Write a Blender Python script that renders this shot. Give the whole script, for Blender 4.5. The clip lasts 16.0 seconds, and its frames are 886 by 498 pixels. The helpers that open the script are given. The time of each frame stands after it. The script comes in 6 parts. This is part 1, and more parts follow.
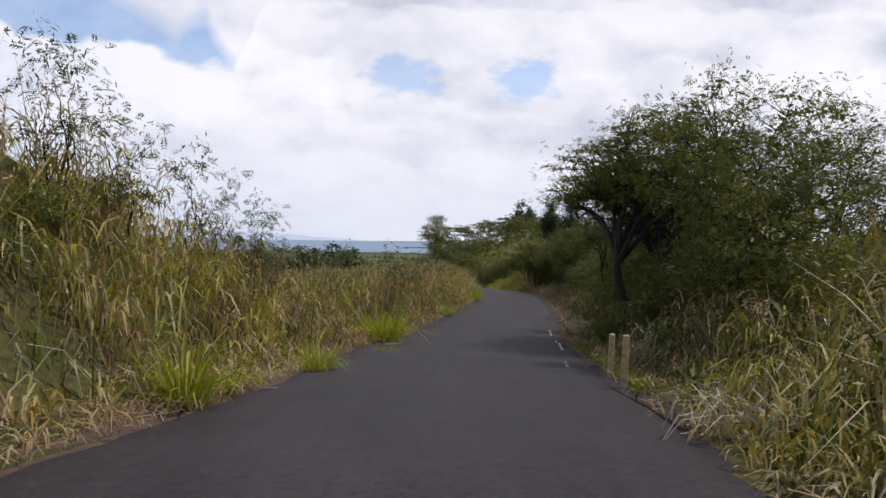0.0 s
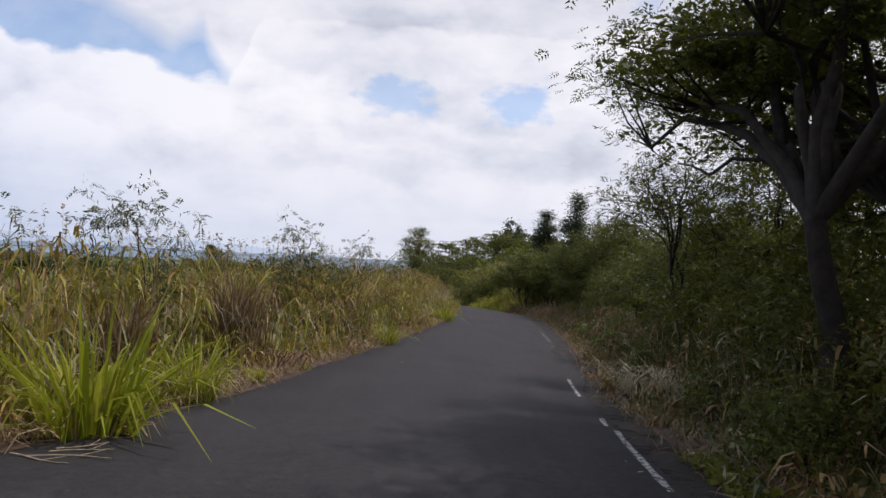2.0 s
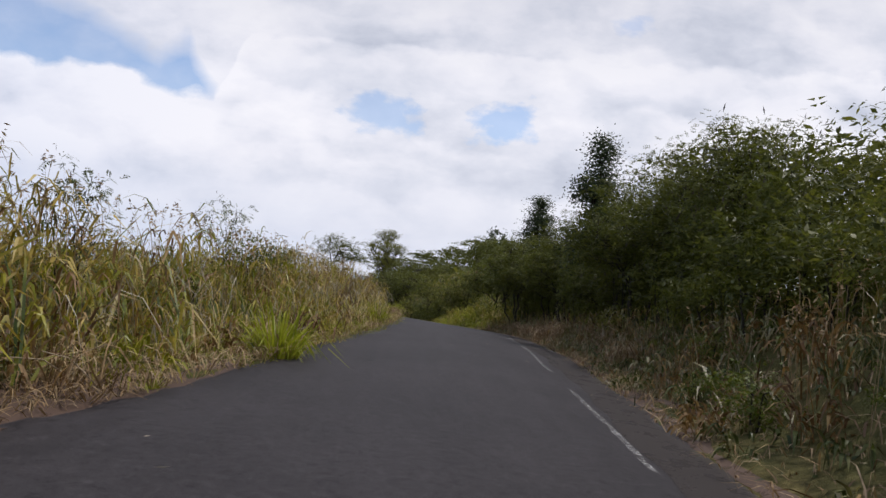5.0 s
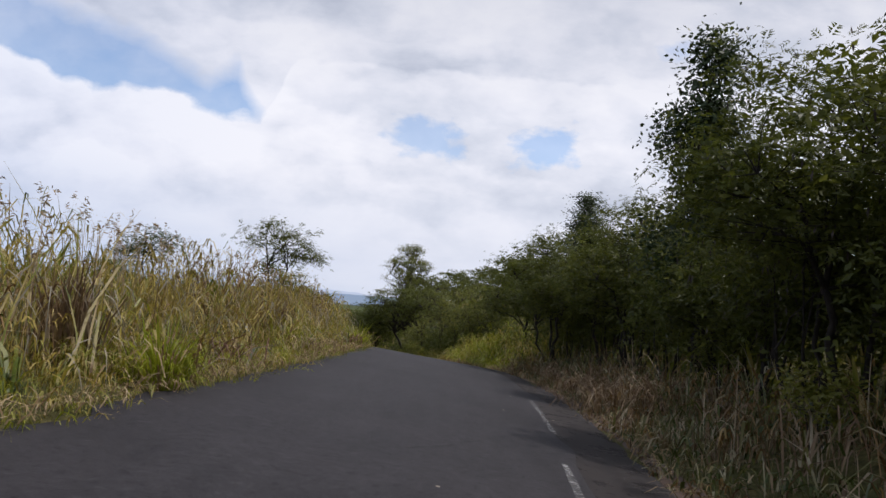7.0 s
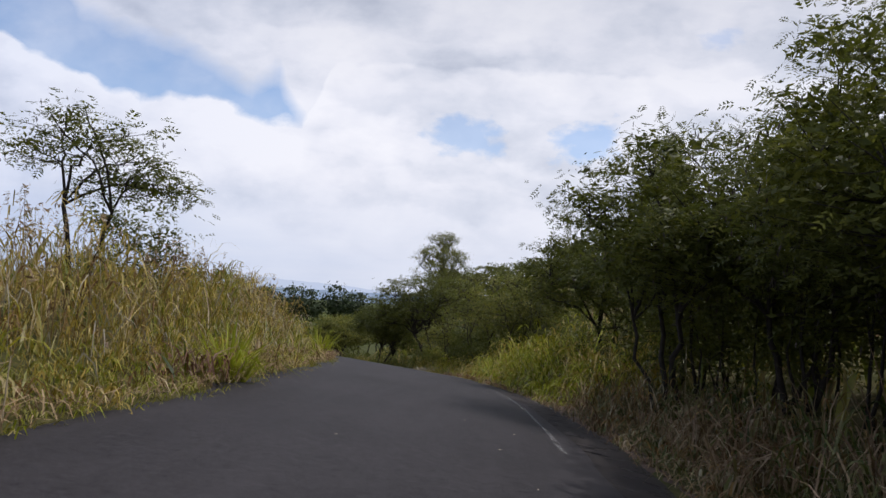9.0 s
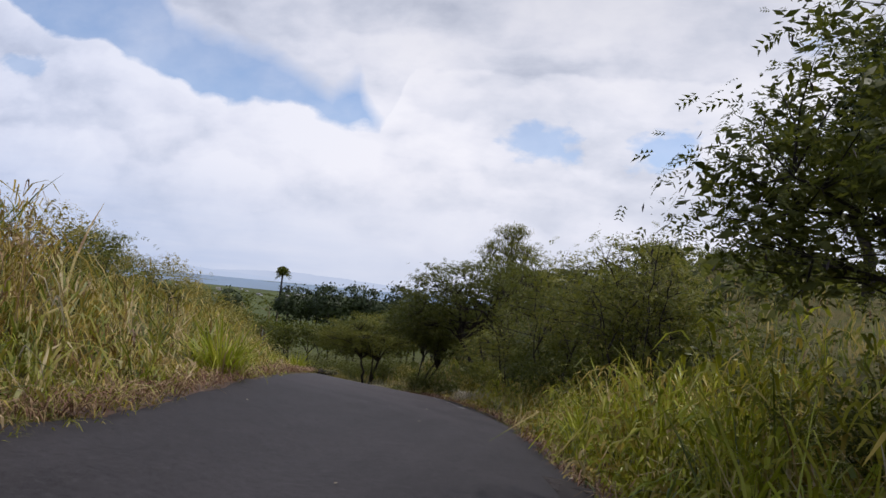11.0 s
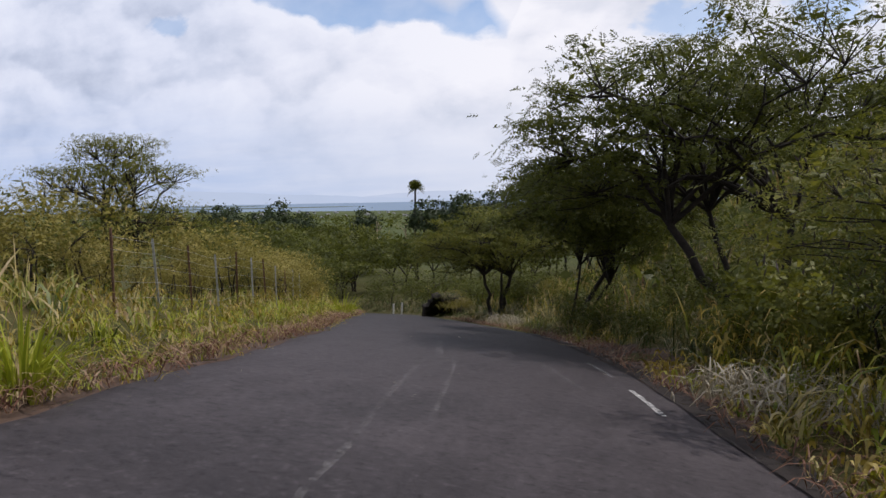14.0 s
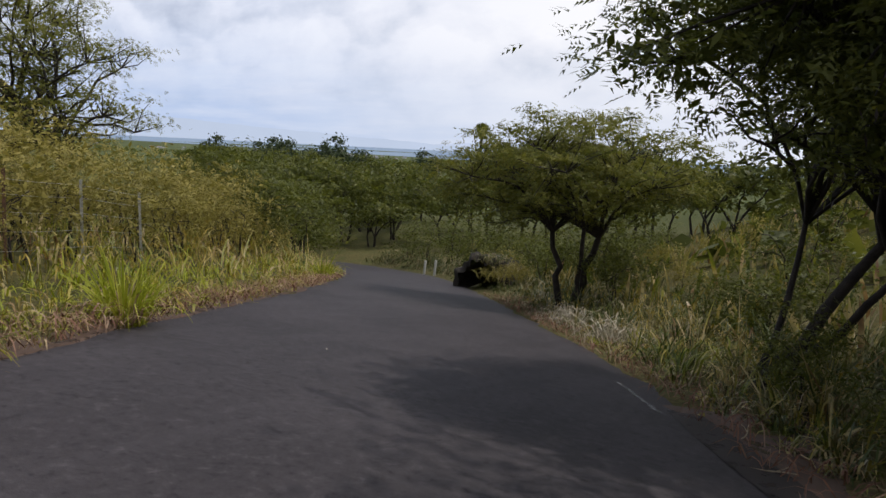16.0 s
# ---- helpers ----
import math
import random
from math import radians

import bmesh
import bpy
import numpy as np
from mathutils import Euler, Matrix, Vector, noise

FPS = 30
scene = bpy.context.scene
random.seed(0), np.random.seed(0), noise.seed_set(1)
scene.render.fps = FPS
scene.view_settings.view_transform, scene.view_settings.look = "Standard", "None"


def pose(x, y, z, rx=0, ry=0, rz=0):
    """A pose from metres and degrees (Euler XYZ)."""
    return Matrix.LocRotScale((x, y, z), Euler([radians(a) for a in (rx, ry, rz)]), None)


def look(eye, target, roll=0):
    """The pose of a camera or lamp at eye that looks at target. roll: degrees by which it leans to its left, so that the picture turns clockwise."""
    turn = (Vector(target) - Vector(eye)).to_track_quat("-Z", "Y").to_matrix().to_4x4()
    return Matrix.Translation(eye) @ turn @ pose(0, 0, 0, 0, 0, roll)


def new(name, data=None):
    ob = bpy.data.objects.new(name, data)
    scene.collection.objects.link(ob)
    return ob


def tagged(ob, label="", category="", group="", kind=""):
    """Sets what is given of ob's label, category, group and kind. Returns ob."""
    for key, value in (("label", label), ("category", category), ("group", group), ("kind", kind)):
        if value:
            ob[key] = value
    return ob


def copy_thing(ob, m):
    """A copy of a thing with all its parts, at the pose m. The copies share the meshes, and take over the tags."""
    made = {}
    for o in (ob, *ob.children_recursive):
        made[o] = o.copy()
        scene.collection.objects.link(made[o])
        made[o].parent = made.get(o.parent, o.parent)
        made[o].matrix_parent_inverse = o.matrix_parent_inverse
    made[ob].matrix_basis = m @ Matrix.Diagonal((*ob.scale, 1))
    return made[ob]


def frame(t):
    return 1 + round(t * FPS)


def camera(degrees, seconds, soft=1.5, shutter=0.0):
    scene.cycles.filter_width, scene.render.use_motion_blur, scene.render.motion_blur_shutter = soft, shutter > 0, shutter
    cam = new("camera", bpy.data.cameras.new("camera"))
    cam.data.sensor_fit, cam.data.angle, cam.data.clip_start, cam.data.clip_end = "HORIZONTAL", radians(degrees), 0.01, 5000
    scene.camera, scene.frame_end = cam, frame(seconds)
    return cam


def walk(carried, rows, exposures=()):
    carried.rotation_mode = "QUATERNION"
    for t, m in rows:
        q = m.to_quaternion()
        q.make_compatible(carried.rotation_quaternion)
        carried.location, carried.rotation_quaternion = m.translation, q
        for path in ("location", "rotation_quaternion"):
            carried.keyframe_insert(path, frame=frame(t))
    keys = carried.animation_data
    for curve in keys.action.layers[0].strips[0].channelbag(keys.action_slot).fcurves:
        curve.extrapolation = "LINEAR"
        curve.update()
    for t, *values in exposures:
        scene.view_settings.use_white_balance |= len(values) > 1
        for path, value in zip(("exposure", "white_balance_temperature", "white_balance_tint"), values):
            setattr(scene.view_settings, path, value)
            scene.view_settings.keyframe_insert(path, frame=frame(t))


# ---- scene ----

cam = camera(64.6, 16.0, soft=1.5)
# seconds, eye, heading to the left of +y, tilt up, lean (degrees)
PATH = [
    (0, 0.00, 0.00, 0.00, 0.02, -0.99, 1.01),
    (0.5, 0.52, 4.41, -0.42, -0.67, -0.94, 1.70),
    (1, 0.92, 8.88, -0.85, -0.75, 0.08, 1.30),
    (1.5, 1.32, 13.25, -1.27, -1.22, -1.12, 1.87),
    (2, 1.69, 17.66, -1.67, -0.94, 0.77, 3.22),
    (2.5, 2.01, 22.09, -2.06, -0.54, 2.01, 2.45),
    (3, 2.26, 26.56, -2.44, -2.08, 1.56, 1.48),
    (3.5, 2.73, 30.97, -2.79, -2.10, 1.85, 0.65),
    (6, 6.55, 52.64, -3.73, -1.45, 2.60, 5.91),
    (6.5, 7.15, 57.04, -3.81, -0.00, 3.54, 5.45),
    (7, 7.68, 61.55, -3.94, 1.29, 3.90, 4.71),
    (7.5, 8.02, 65.95, -4.09, 0.76, 3.34, 5.50),
    (8, 8.30, 70.41, -4.24, 2.84, 4.16, 5.57),
    (8.5, 8.45, 74.64, -4.39, 3.91, 3.58, 4.09),
    (11, 7.92, 96.33, -5.42, 10.70, 3.55, 5.52),
    (11.5, 7.51, 100.34, -5.69, 14.56, 4.76, 5.01),
    (12, 6.87, 104.28, -6.01, 14.77, 3.10, 6.12),
    (12.5, 6.17, 108.25, -6.32, 18.14, 3.92, 5.10),
    (13, 5.09, 112.32, -6.64, 20.30, 1.03, 1.10),
    (13.5, 3.93, 116.50, -7.03, 22.83, -0.57, -2.14),
    (14, 2.73, 120.71, -7.55, 22.22, -4.26, -1.01),
    (14.5, 1.51, 125.07, -8.06, 22.12, -4.67, 1.72),
    (15, -0.02, 129.61, -8.64, 25.77, -6.45, 3.32),
    (15.5, -1.57, 134.11, -9.23, 26.05, -8.08, 2.34),
    (16, -3.45, 138.45, -9.72, 27.49, -8.30, 2.87),
]


def aim(x, y, z, yaw, pitch, roll):
    a, b = radians(yaw), radians(pitch)
    way = Vector((-math.sin(a) * math.cos(b), math.cos(a) * math.cos(b), math.sin(b)))
    return look((x, y, z), Vector((x, y, z)) + 2 * way, roll)


walk(cam, [(t, aim(*p)) for t, *p in PATH], [(0, 0.0, 6300, 16), (1, -0.06, 6300, 16), (3.5, -0.06, 6300, 16), (6, -0.1, 6200, 15), (8.5, -0.1, 6150, 15), (11, -0.13, 6180, 16), (13.5, -0.15, 6100, 16), (14.5, -0.02, 6400, 15), (16, 0.0, 6350, 13)])

# ---- light ----
SUN_AZ, SUN_EL = radians(62), radians(62)  # clockwise from +y, above the horizon
sun_way = Vector((math.sin(SUN_AZ) * math.cos(SUN_EL), math.cos(SUN_AZ) * math.cos(SUN_EL), math.sin(SUN_EL)))
sun = new("sun", bpy.data.lights.new("sun", "SUN"))
sun.data.energy, sun.data.angle, sun.data.color = 2.6, radians(1.2), (1.0, 0.95, 0.87)
sun.matrix_world = look((0, 0, 100), Vector((0, 0, 100)) - sun_way)


class Nodes:
    """A short hand for node trees: n("Type", socket=value) adds a node; values may be sockets."""

    def __init__(self, tree):
        self.tree = tree

    def __call__(self, kind, out=0, props=(), **sockets):
        node = self.tree.nodes.new(kind)
        for k, v in dict(props).items():
            if k == "blend_type":
                node.blend_type = v
            elif k == "operation":
                node.operation = v
            elif k == "data_type":
                node.data_type = v
            elif k == "sky_type":
                node.sky_type = v
            elif k == "use_clamp":
                node.use_clamp = v
        for k, v in sockets.items():
            key = int(k[1:]) if k[0] == "i" and k[1:].isdigit() else k.replace("_", " ")
            sock = node.inputs[key]
            if isinstance(v, bpy.types.NodeSocket):
                self.tree.links.new(v, sock)
            else:
                sock.default_value = v
        return node.outputs[out]

    def math(self, op, a, b=0.0, c=0.0):
        return self("ShaderNodeMath", props={"operation": op}, i0=a, i1=b, i2=c)

    def mix(self, f, a, b, blend="MIX"):
        node = self.tree.nodes.new("ShaderNodeMix")
        node.data_type, node.blend_type = "RGBA", blend
        for sock, v in ((node.inputs[0], f), (node.inputs[6], a), (node.inputs[7], b)):
            if isinstance(v, bpy.types.NodeSocket):
                self.tree.links.new(v, sock)
            else:
                sock.default_value = (*v, 1) if isinstance(v, tuple) and len(v) == 3 else v
        return node.outputs[2]

    def ramp(self, f, *stops):
        node = self.tree.nodes.new("ShaderNodeValToRGB")
        self.tree.links.new(f, node.inputs[0])
        el = node.color_ramp.elements
        while len(el) < len(stops):
            el.new(0.5)
        for e, (p, c) in zip(el, stops):
            e.position, e.color = p, (*c, 1) if isinstance(c, tuple) else (c, c, c, 1)
        return node.outputs[0]

    def noise(self, vec, scale, detail=4.0, rough=0.55, out=0):
        return self("ShaderNodeTexNoise", out, Vector=vec, Scale=scale, Detail=detail, Roughness=rough)


# ---- sky: blue above, a broken deck of cloud in front of it ----
world = bpy.data.worlds.new("sky")
scene.world = world
world.use_nodes = True
world.node_tree.nodes.clear()
n = Nodes(world.node_tree)
sky_node = world.node_tree.nodes.new("ShaderNodeTexSky")
sky_node.sky_type, sky_node.sun_disc = "NISHITA", False
sky_node.sun_elevation, sky_node.sun_rotation = SUN_EL, SUN_AZ
sky_node.air_density, sky_node.dust_density, sky_node.ozone_density = 1.0, 0.6, 1.5
way = n("ShaderNodeTexCoord")
sep = world.node_tree.nodes.new("ShaderNodeSeparateXYZ")
world.node_tree.links.new(way, sep.inputs[0])
sx, sy, sz = sep.outputs
ahead = n.math("MAXIMUM", sy, 0.08)
u, v = n.math("DIVIDE", sx, ahead), n.math("DIVIDE", sz, ahead)
deck = n.math("MAXIMUM", n.math("ADD", sz, 0.1), 0.03)
flat = n("ShaderNodeCombineXYZ", X=n.math("DIVIDE", sx, deck), Y=n.math("DIVIDE", sy, deck), Z=0.0)
uv = n("ShaderNodeCombineXYZ", X=u, Y=n.math("MULTIPLY", v, 1.6), Z=0.0)
warp = n.mix(0.13, uv, n.mix(1.0, n.noise(uv, 5.0, 6, 0.58, out=1), (0.5, 0.5, 0.5), "SUBTRACT"), "ADD")
billow = n.noise(warp, 6.0, 5.0, 0.5)
soft_billow = n.noise(warp, 2.2, 2.0, 0.5)


def heads(scale, soft):
    """Cloud heads, lit on top: how far a place stands over the middle of its head."""
    cell = world.node_tree.nodes.new("ShaderNodeTexVoronoi")
    cell.feature = "SMOOTH_F1"
    cell.inputs["Scale"].default_value, cell.inputs["Smoothness"].default_value = scale, soft
    world.node_tree.links.new(warp, cell.inputs["Vector"])
    off = n("ShaderNodeVectorMath", props={"operation": "SUBTRACT"}, i0=warp, i1=cell.outputs["Position"])
    parts = world.node_tree.nodes.new("ShaderNodeSeparateXYZ")
    world.node_tree.links.new(off, parts.inputs[0])
    rise = n.math("MULTIPLY", n.math("ADD", parts.outputs[1], n.math("MULTIPLY", parts.outputs[0], 0.35)), scale)
    return n.math("SUBTRACT", rise, n.math("MULTIPLY", cell.outputs["Distance"], 0.25))


fine = n.math("SUBTRACT", n.noise(uv, 26.0, 4, 0.55), 0.5)
lumps = world.node_tree.nodes.new("ShaderNodeTexVoronoi")
lumps.feature = "SMOOTH_F1"
lumps.inputs["Scale"].default_value, lumps.inputs["Smoothness"].default_value = 13.0, 0.6
world.node_tree.links.new(warp, lumps.inputs["Vector"])
puff = n.math("SUBTRACT", 0.42, lumps.outputs["Distance"])
wob = n.math("ADD", n.math("SUBTRACT", billow, 0.5), n.math("MULTIPLY", fine, 0.9))


def level(*stops):
    """A height in the sky that follows u, given as (u, v) from left to right."""
    return n.math("MULTIPLY", n.ramp(n.math("MULTIPLY", n.math("ADD", u, 1.6), 0.5), *[((a + 1.6) * 0.5, c) for a, c in stops]), 1.0)


def edge(x, soft):
    return n.math("MINIMUM", n.math("MAXIMUM", n.math("ADD", n.math("DIVIDE", x, soft), 0.5), 0.0), 1.0)


def gap(cu, cv, ru, rv, tilt=0.0, depth=1.0):
    """1 inside a gap of the cloud at (cu, cv) with these half sizes, falling off to 0."""
    c, s = math.cos(radians(tilt)), math.sin(radians(tilt))
    du, dv = n.math("SUBTRACT", u, cu), n.math("SUBTRACT", v, cv)
    a = n.math("DIVIDE", n.math("ADD", n.math("MULTIPLY", du, c), n.math("MULTIPLY", dv, s)), ru)
    b = n.math("DIVIDE", n.math("SUBTRACT", n.math("MULTIPLY", dv, c), n.math("MULTIPLY", du, s)), rv)
    r = n.math("POWER", n.math("ADD", n.math("POWER", n.math("ABSOLUTE", a), 3.0), n.math("POWER", n.math("ABSOLUTE", b), 3.0)), 0.333)
    return n.math("MULTIPLY", edge(n.math("SUBTRACT", 1.0, n.math("ADD", r, n.math("MULTIPLY", wob, 3.0))), 0.75), depth)


# a long slanting break with heaped heads along its lower edge
low = level((-1.55, 0.56), (-1.06, 0.436), (-0.98, 0.43), (-0.9, 0.375), (-0.77, 0.352), (-0.7, 0.315), (-0.6, 0.277), (-0.555, 0.258), (-0.51, 0.277), (-0.43, 0.268), (-0.37, 0.242), (-0.3, 0.234), (-0.26, 0.33))
high = level((-1.55, 0.95), (-0.93, 0.60), (-0.69, 0.44), (-0.66, 0.392), (-0.55, 0.36), (-0.49, 0.344), (-0.43, 0.312), (-0.385, 0.285), (-0.345, 0.315), (-0.31, 0.25), (-0.27, 0.2))
low = n.math("ADD", low, n.math("ADD", n.math("MULTIPLY", puff, 0.03), n.math("MULTIPLY", fine, 0.02)))
high = n.math("ADD", high, n.math("ADD", n.math("MULTIPLY", n.math("SUBTRACT", billow, 0.5), 0.06), n.math("MULTIPLY", fine, 0.035)))
under = n.math("SUBTRACT", low, v)
blue = n.math("MULTIPLY", edge(n.math("MULTIPLY", under, -1.0), 0.012), edge(n.math("SUBTRACT", high, v), 0.04))
blue = n.math("MULTIPLY", blue, n.math("ADD", 0.78, n.math("MULTIPLY", n.math("SUBTRACT", billow, 0.5), -1.0)))
for g in ((-0.059, 0.23, 0.043, 0.021, -10, 0.62), (0.118, 0.226, 0.038, 0.021, 8, 0.72), (-0.93, 0.31, 0.03, 0.012, 0, 0.55), (0.29, 0.383, 0.022, 0.013, 0, 0.35)):
    blue = n.math("MAXIMUM", blue, gap(*g))
# heads below the break catch the light
rim = n.math("MULTIPLY", edge(under, 0.01), n.math("MAXIMUM", n.math("SUBTRACT", 1.0, n.math("DIVIDE", under, 0.07)), 0.0))
# breaks in the cloud behind and overhead too
deck_noise = n.noise(flat, 0.55, 6.0, 0.6)
behind = n.ramp(deck_noise, (0.36, 0.6), (0.47, 0.0))
aside = n.ramp(n.math("MAXIMUM", n.math("MULTIPLY", sy, -1.0), n.math("SUBTRACT", sz, 0.45)), (0.0, 0.0), (0.12, 1.0))
blue = n.math("MAXIMUM", blue, n.math("MULTIPLY", behind, aside))
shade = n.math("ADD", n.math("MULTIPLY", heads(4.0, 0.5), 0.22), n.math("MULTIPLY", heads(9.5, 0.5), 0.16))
shade = n.math("ADD", shade, n.math("ADD", n.math("ADD", n.math("MULTIPLY", billow, 0.75), n.math("MULTIPLY", fine, 0.22)), n.math("MULTIPLY", soft_billow, 0.6)))
layers = n.noise(n("ShaderNodeMapping", Vector=warp, Scale=(1.0, 2.6, 1.0), Rotation=(0.0, 0.0, 0.16)), 3.2, 6, 0.58)
shade = n.math("ADD", shade, n.math("MULTIPLY", n.math("SUBTRACT", layers, 0.5), 0.4))
shade = n.math("ADD", shade, n.math("MULTIPLY", rim, 0.16))
cloud = n.ramp(shade, (0.36, (0.60, 0.64, 0.71)), (0.53, (0.76, 0.79, 0.84)), (0.68, (0.90, 0.91, 0.935)), (0.82, (0.985, 0.985, 0.985)))
cloud = n.mix(n.ramp(n.math("ADD", u, 1.0), (0.1, 0.7), (0.75, 0.0)), cloud, n.mix(1.0, cloud, (0.78, 0.84, 0.95), "MULTIPLY"))
# grey undersides overhead, mostly out of view, to dim light on the ground
cloud = n.mix(n.ramp(sz, (0.25, 0.0), (0.55, 1.0)), cloud, n.mix(1.0, cloud, (0.62, 0.64, 0.68), "MULTIPLY"))
haze = n.ramp(sz, (0.0, 1.0), (0.03, 0.92), (0.15, 0.0))
left = n.ramp(n.math("ADD", u, 1.0), (0.0, (0.42, 0.55, 0.78)), (0.45, (0.56, 0.65, 0.80)), (0.95, (0.76, 0.80, 0.87)))
streak = n.noise(n("ShaderNodeMapping", Vector=uv, Scale=(1.0, 5.0, 1.0)), 5.0, 5, 0.55)
left = n.mix(n.math("MULTIPLY", n.ramp(streak, (0.4, 0.0), (0.7, 1.0)), 0.35), left, (0.84, 0.86, 0.9))
cloud = n.mix(n.math("MULTIPLY", haze, 0.85), cloud, left)
clear = n("ShaderNodeBackground", Color=sky_node.outputs[0], Strength=0.15)
white = n("ShaderNodeBackground", Color=cloud, Strength=1.0)
both = world.node_tree.nodes.new("ShaderNodeMixShader")
for sock, val in zip(both.inputs, (blue, white, clear)):
    world.node_tree.links.new(val, sock)
end = world.node_tree.nodes.new("ShaderNodeOutputWorld")
world.node_tree.links.new(both.outputs[0], end.inputs[0])


# ---- materials ----
def material(name):
    m = bpy.data.materials.new(name)
    m.use_nodes = True
    m.node_tree.nodes.clear()
    return m, Nodes(m.node_tree)


def finish(m, n, shader):
    end = m.node_tree.nodes.new("ShaderNodeOutputMaterial")
    m.node_tree.links.new(shader, end.inputs[0])
    return m


def bump(n, height, strength, dist=0.02):
    return n("ShaderNodeBump", Strength=strength, Distance=dist, Height=height)


def place(n):
    """World place, to lay a pattern over several things at real size."""
    return n("ShaderNodeNewGeometry", "Position")


def solid(name, base, rough=0.7, scale=8.0, vary=0.25, relief=0.3, metal=0.0, stain=None):
    m, n = material(name)
    pos = place(n)
    a = n.noise(pos, scale, 5)
    b = n.noise(pos, scale * 7, 3)
    dark = tuple(c * (1 - vary) for c in base)
    light = tuple(min(1, c * (1 + vary)) for c in base)
    col = n.mix(n.ramp(a, (0.35, 0.0), (0.65, 1.0)), dark, light)
    if stain:
        col = n.mix(n.ramp(n.noise(pos, scale * 0.6, 6), (0.5, 0.0), (0.7, 0.8)), col, stain)
    return finish(m, n, n("ShaderNodeBsdfPrincipled", Base_Color=col, Roughness=rough, Metallic=metal, Normal=bump(n, b, relief)))


def leafy(name, stops, rough=0.5, glow=0.35, patch=0.5, size=0.45):
    """Leaf or blade: colour by the single leaf and by patches, with light coming through."""
    m, n = material(name)
    rnd = n("ShaderNodeNewGeometry", "Random Per Island")
    pos = place(n)
    spot = n.noise(pos, size, 3)
    f = n.math("ADD", n.math("MULTIPLY", rnd, 1 - patch), n.math("MULTIPLY", n.ramp(spot, (0.36, 0.0), (0.64, 1.0)), patch))
    col = n.ramp(f, *stops)
    fine = n.noise(pos, 30.0, 2)
    col = n.mix(n.math("MULTIPLY", fine, 0.3), col, tuple(c * 0.55 for c in stops[0][1]))
    main = n("ShaderNodeBsdfPrincipled", Base_Color=col, Roughness=rough, Specular_IOR_Level=0.3)
    thin = n("ShaderNodeBsdfTranslucent", Color=n.mix(0.5, col, n.mix(1.0, col, (1.0, 1.0, 0.45), "MULTIPLY")))
    mixed = n("ShaderNodeMixShader", Fac=glow, i1=main, i2=thin)
    return finish(m, n, mixed)


def asphalt():
    m, n = material("asphalt")
    pos = place(n)
    grain = n.noise(pos, 90.0, 3, 0.7)
    blotch = n.noise(pos, 0.5, 5, 0.6)
    streak = n.noise(n("ShaderNodeMapping", Vector=pos, Scale=(1.6, 0.12, 1.0)), 1.5, 4)
    col = n.ramp(blotch, (0.34, (0.0135, 0.0115, 0.0122)), (0.66, (0.027, 0.0232, 0.0245)))
    col = n.mix(n.math("MULTIPLY", n.ramp(streak, (0.45, 0.0), (0.7, 1.0)), 0.35), col, (0.043, 0.0385, 0.0412))
    col = n.mix(n.ramp(grain, (0.35, 0.0), (0.8, 0.5)), col, (0.075, 0.068, 0.072))
    grit = n.noise(pos, 9.0, 6, 0.8)
    col = n.mix(n.ramp(grit, (0.54, 0.0), (0.68, 0.55)), col, (0.075, 0.068, 0.07))
    col = n.mix(n.ramp(grit, (0.34, 0.85), (0.46, 0.0)), col, (0.007, 0.006, 0.0064))
    parts = m.node_tree.nodes.new("ShaderNodeSeparateXYZ")
    m.node_tree.links.new(pos, parts.inputs[0])
    # paler asphalt from about y 112, most of all near y 130
    pale_stretch = n.ramp(n.math("ADD", n.math("MULTIPLY", n.math("SUBTRACT", parts.outputs[1], 100.0), 0.02), n.math("MULTIPLY", n.math("SUBTRACT", blotch, 0.5), 0.3)), (0.25, 0.0), (0.6, 1.0), (0.85, 0.35))
    col = n.mix(n.math("MULTIPLY", pale_stretch, 0.7), col, n.mix(1.0, col, (2.4, 2.28, 2.25), "MULTIPLY"))
    rough = n.ramp(grain, (0.3, 0.6), (0.7, 0.85))
    return finish(m, n, n("ShaderNodeBsdfPrincipled", Base_Color=col, Roughness=rough, Specular_IOR_Level=0.2, Normal=bump(n, grain, 0.6, 0.008)))


def soil():
    m, n = material("soil")
    pos = place(n)
    a, b, c = n.noise(pos, 0.6, 5), n.noise(pos, 6.0, 5, 0.65), n.noise(pos, 40.0, 3, 0.7)
    col = n.ramp(b, (0.3, (0.04, 0.035, 0.015)), (0.5, (0.10, 0.085, 0.032)), (0.7, (0.20, 0.165, 0.07)))
    col = n.mix(n.ramp(a, (0.42, 0.0), (0.6, 0.8)), col, (0.07, 0.075, 0.025))
    far = n.noise(pos, 0.012, 5, 0.6)
    parts = m.node_tree.nodes.new("ShaderNodeSeparateXYZ")
    m.node_tree.links.new(pos, parts.inputs[0])
    plain = n.math("MULTIPLY", n.math("MINIMUM", n.math("MAXIMUM", n.math("MULTIPLY", n.math("SUBTRACT", parts.outputs[1], 190.0), 0.01), 0.0), 1.0), 0.95)
    return finish(m, n, n("ShaderNodeBsdfPrincipled", Base_Color=n.mix(n.math("MULTIPLY", plain, n.ramp(far, (0.3, 0.6), (0.6, 1.0))), col, n.ramp(far, (0.4, (0.05, 0.075, 0.025)), (0.6, (0.10, 0.12, 0.045)))),
                          Roughness=0.95, Specular_IOR_Level=0.1, Normal=bump(n, n.math("ADD", b, c), 0.7, 0.05)))


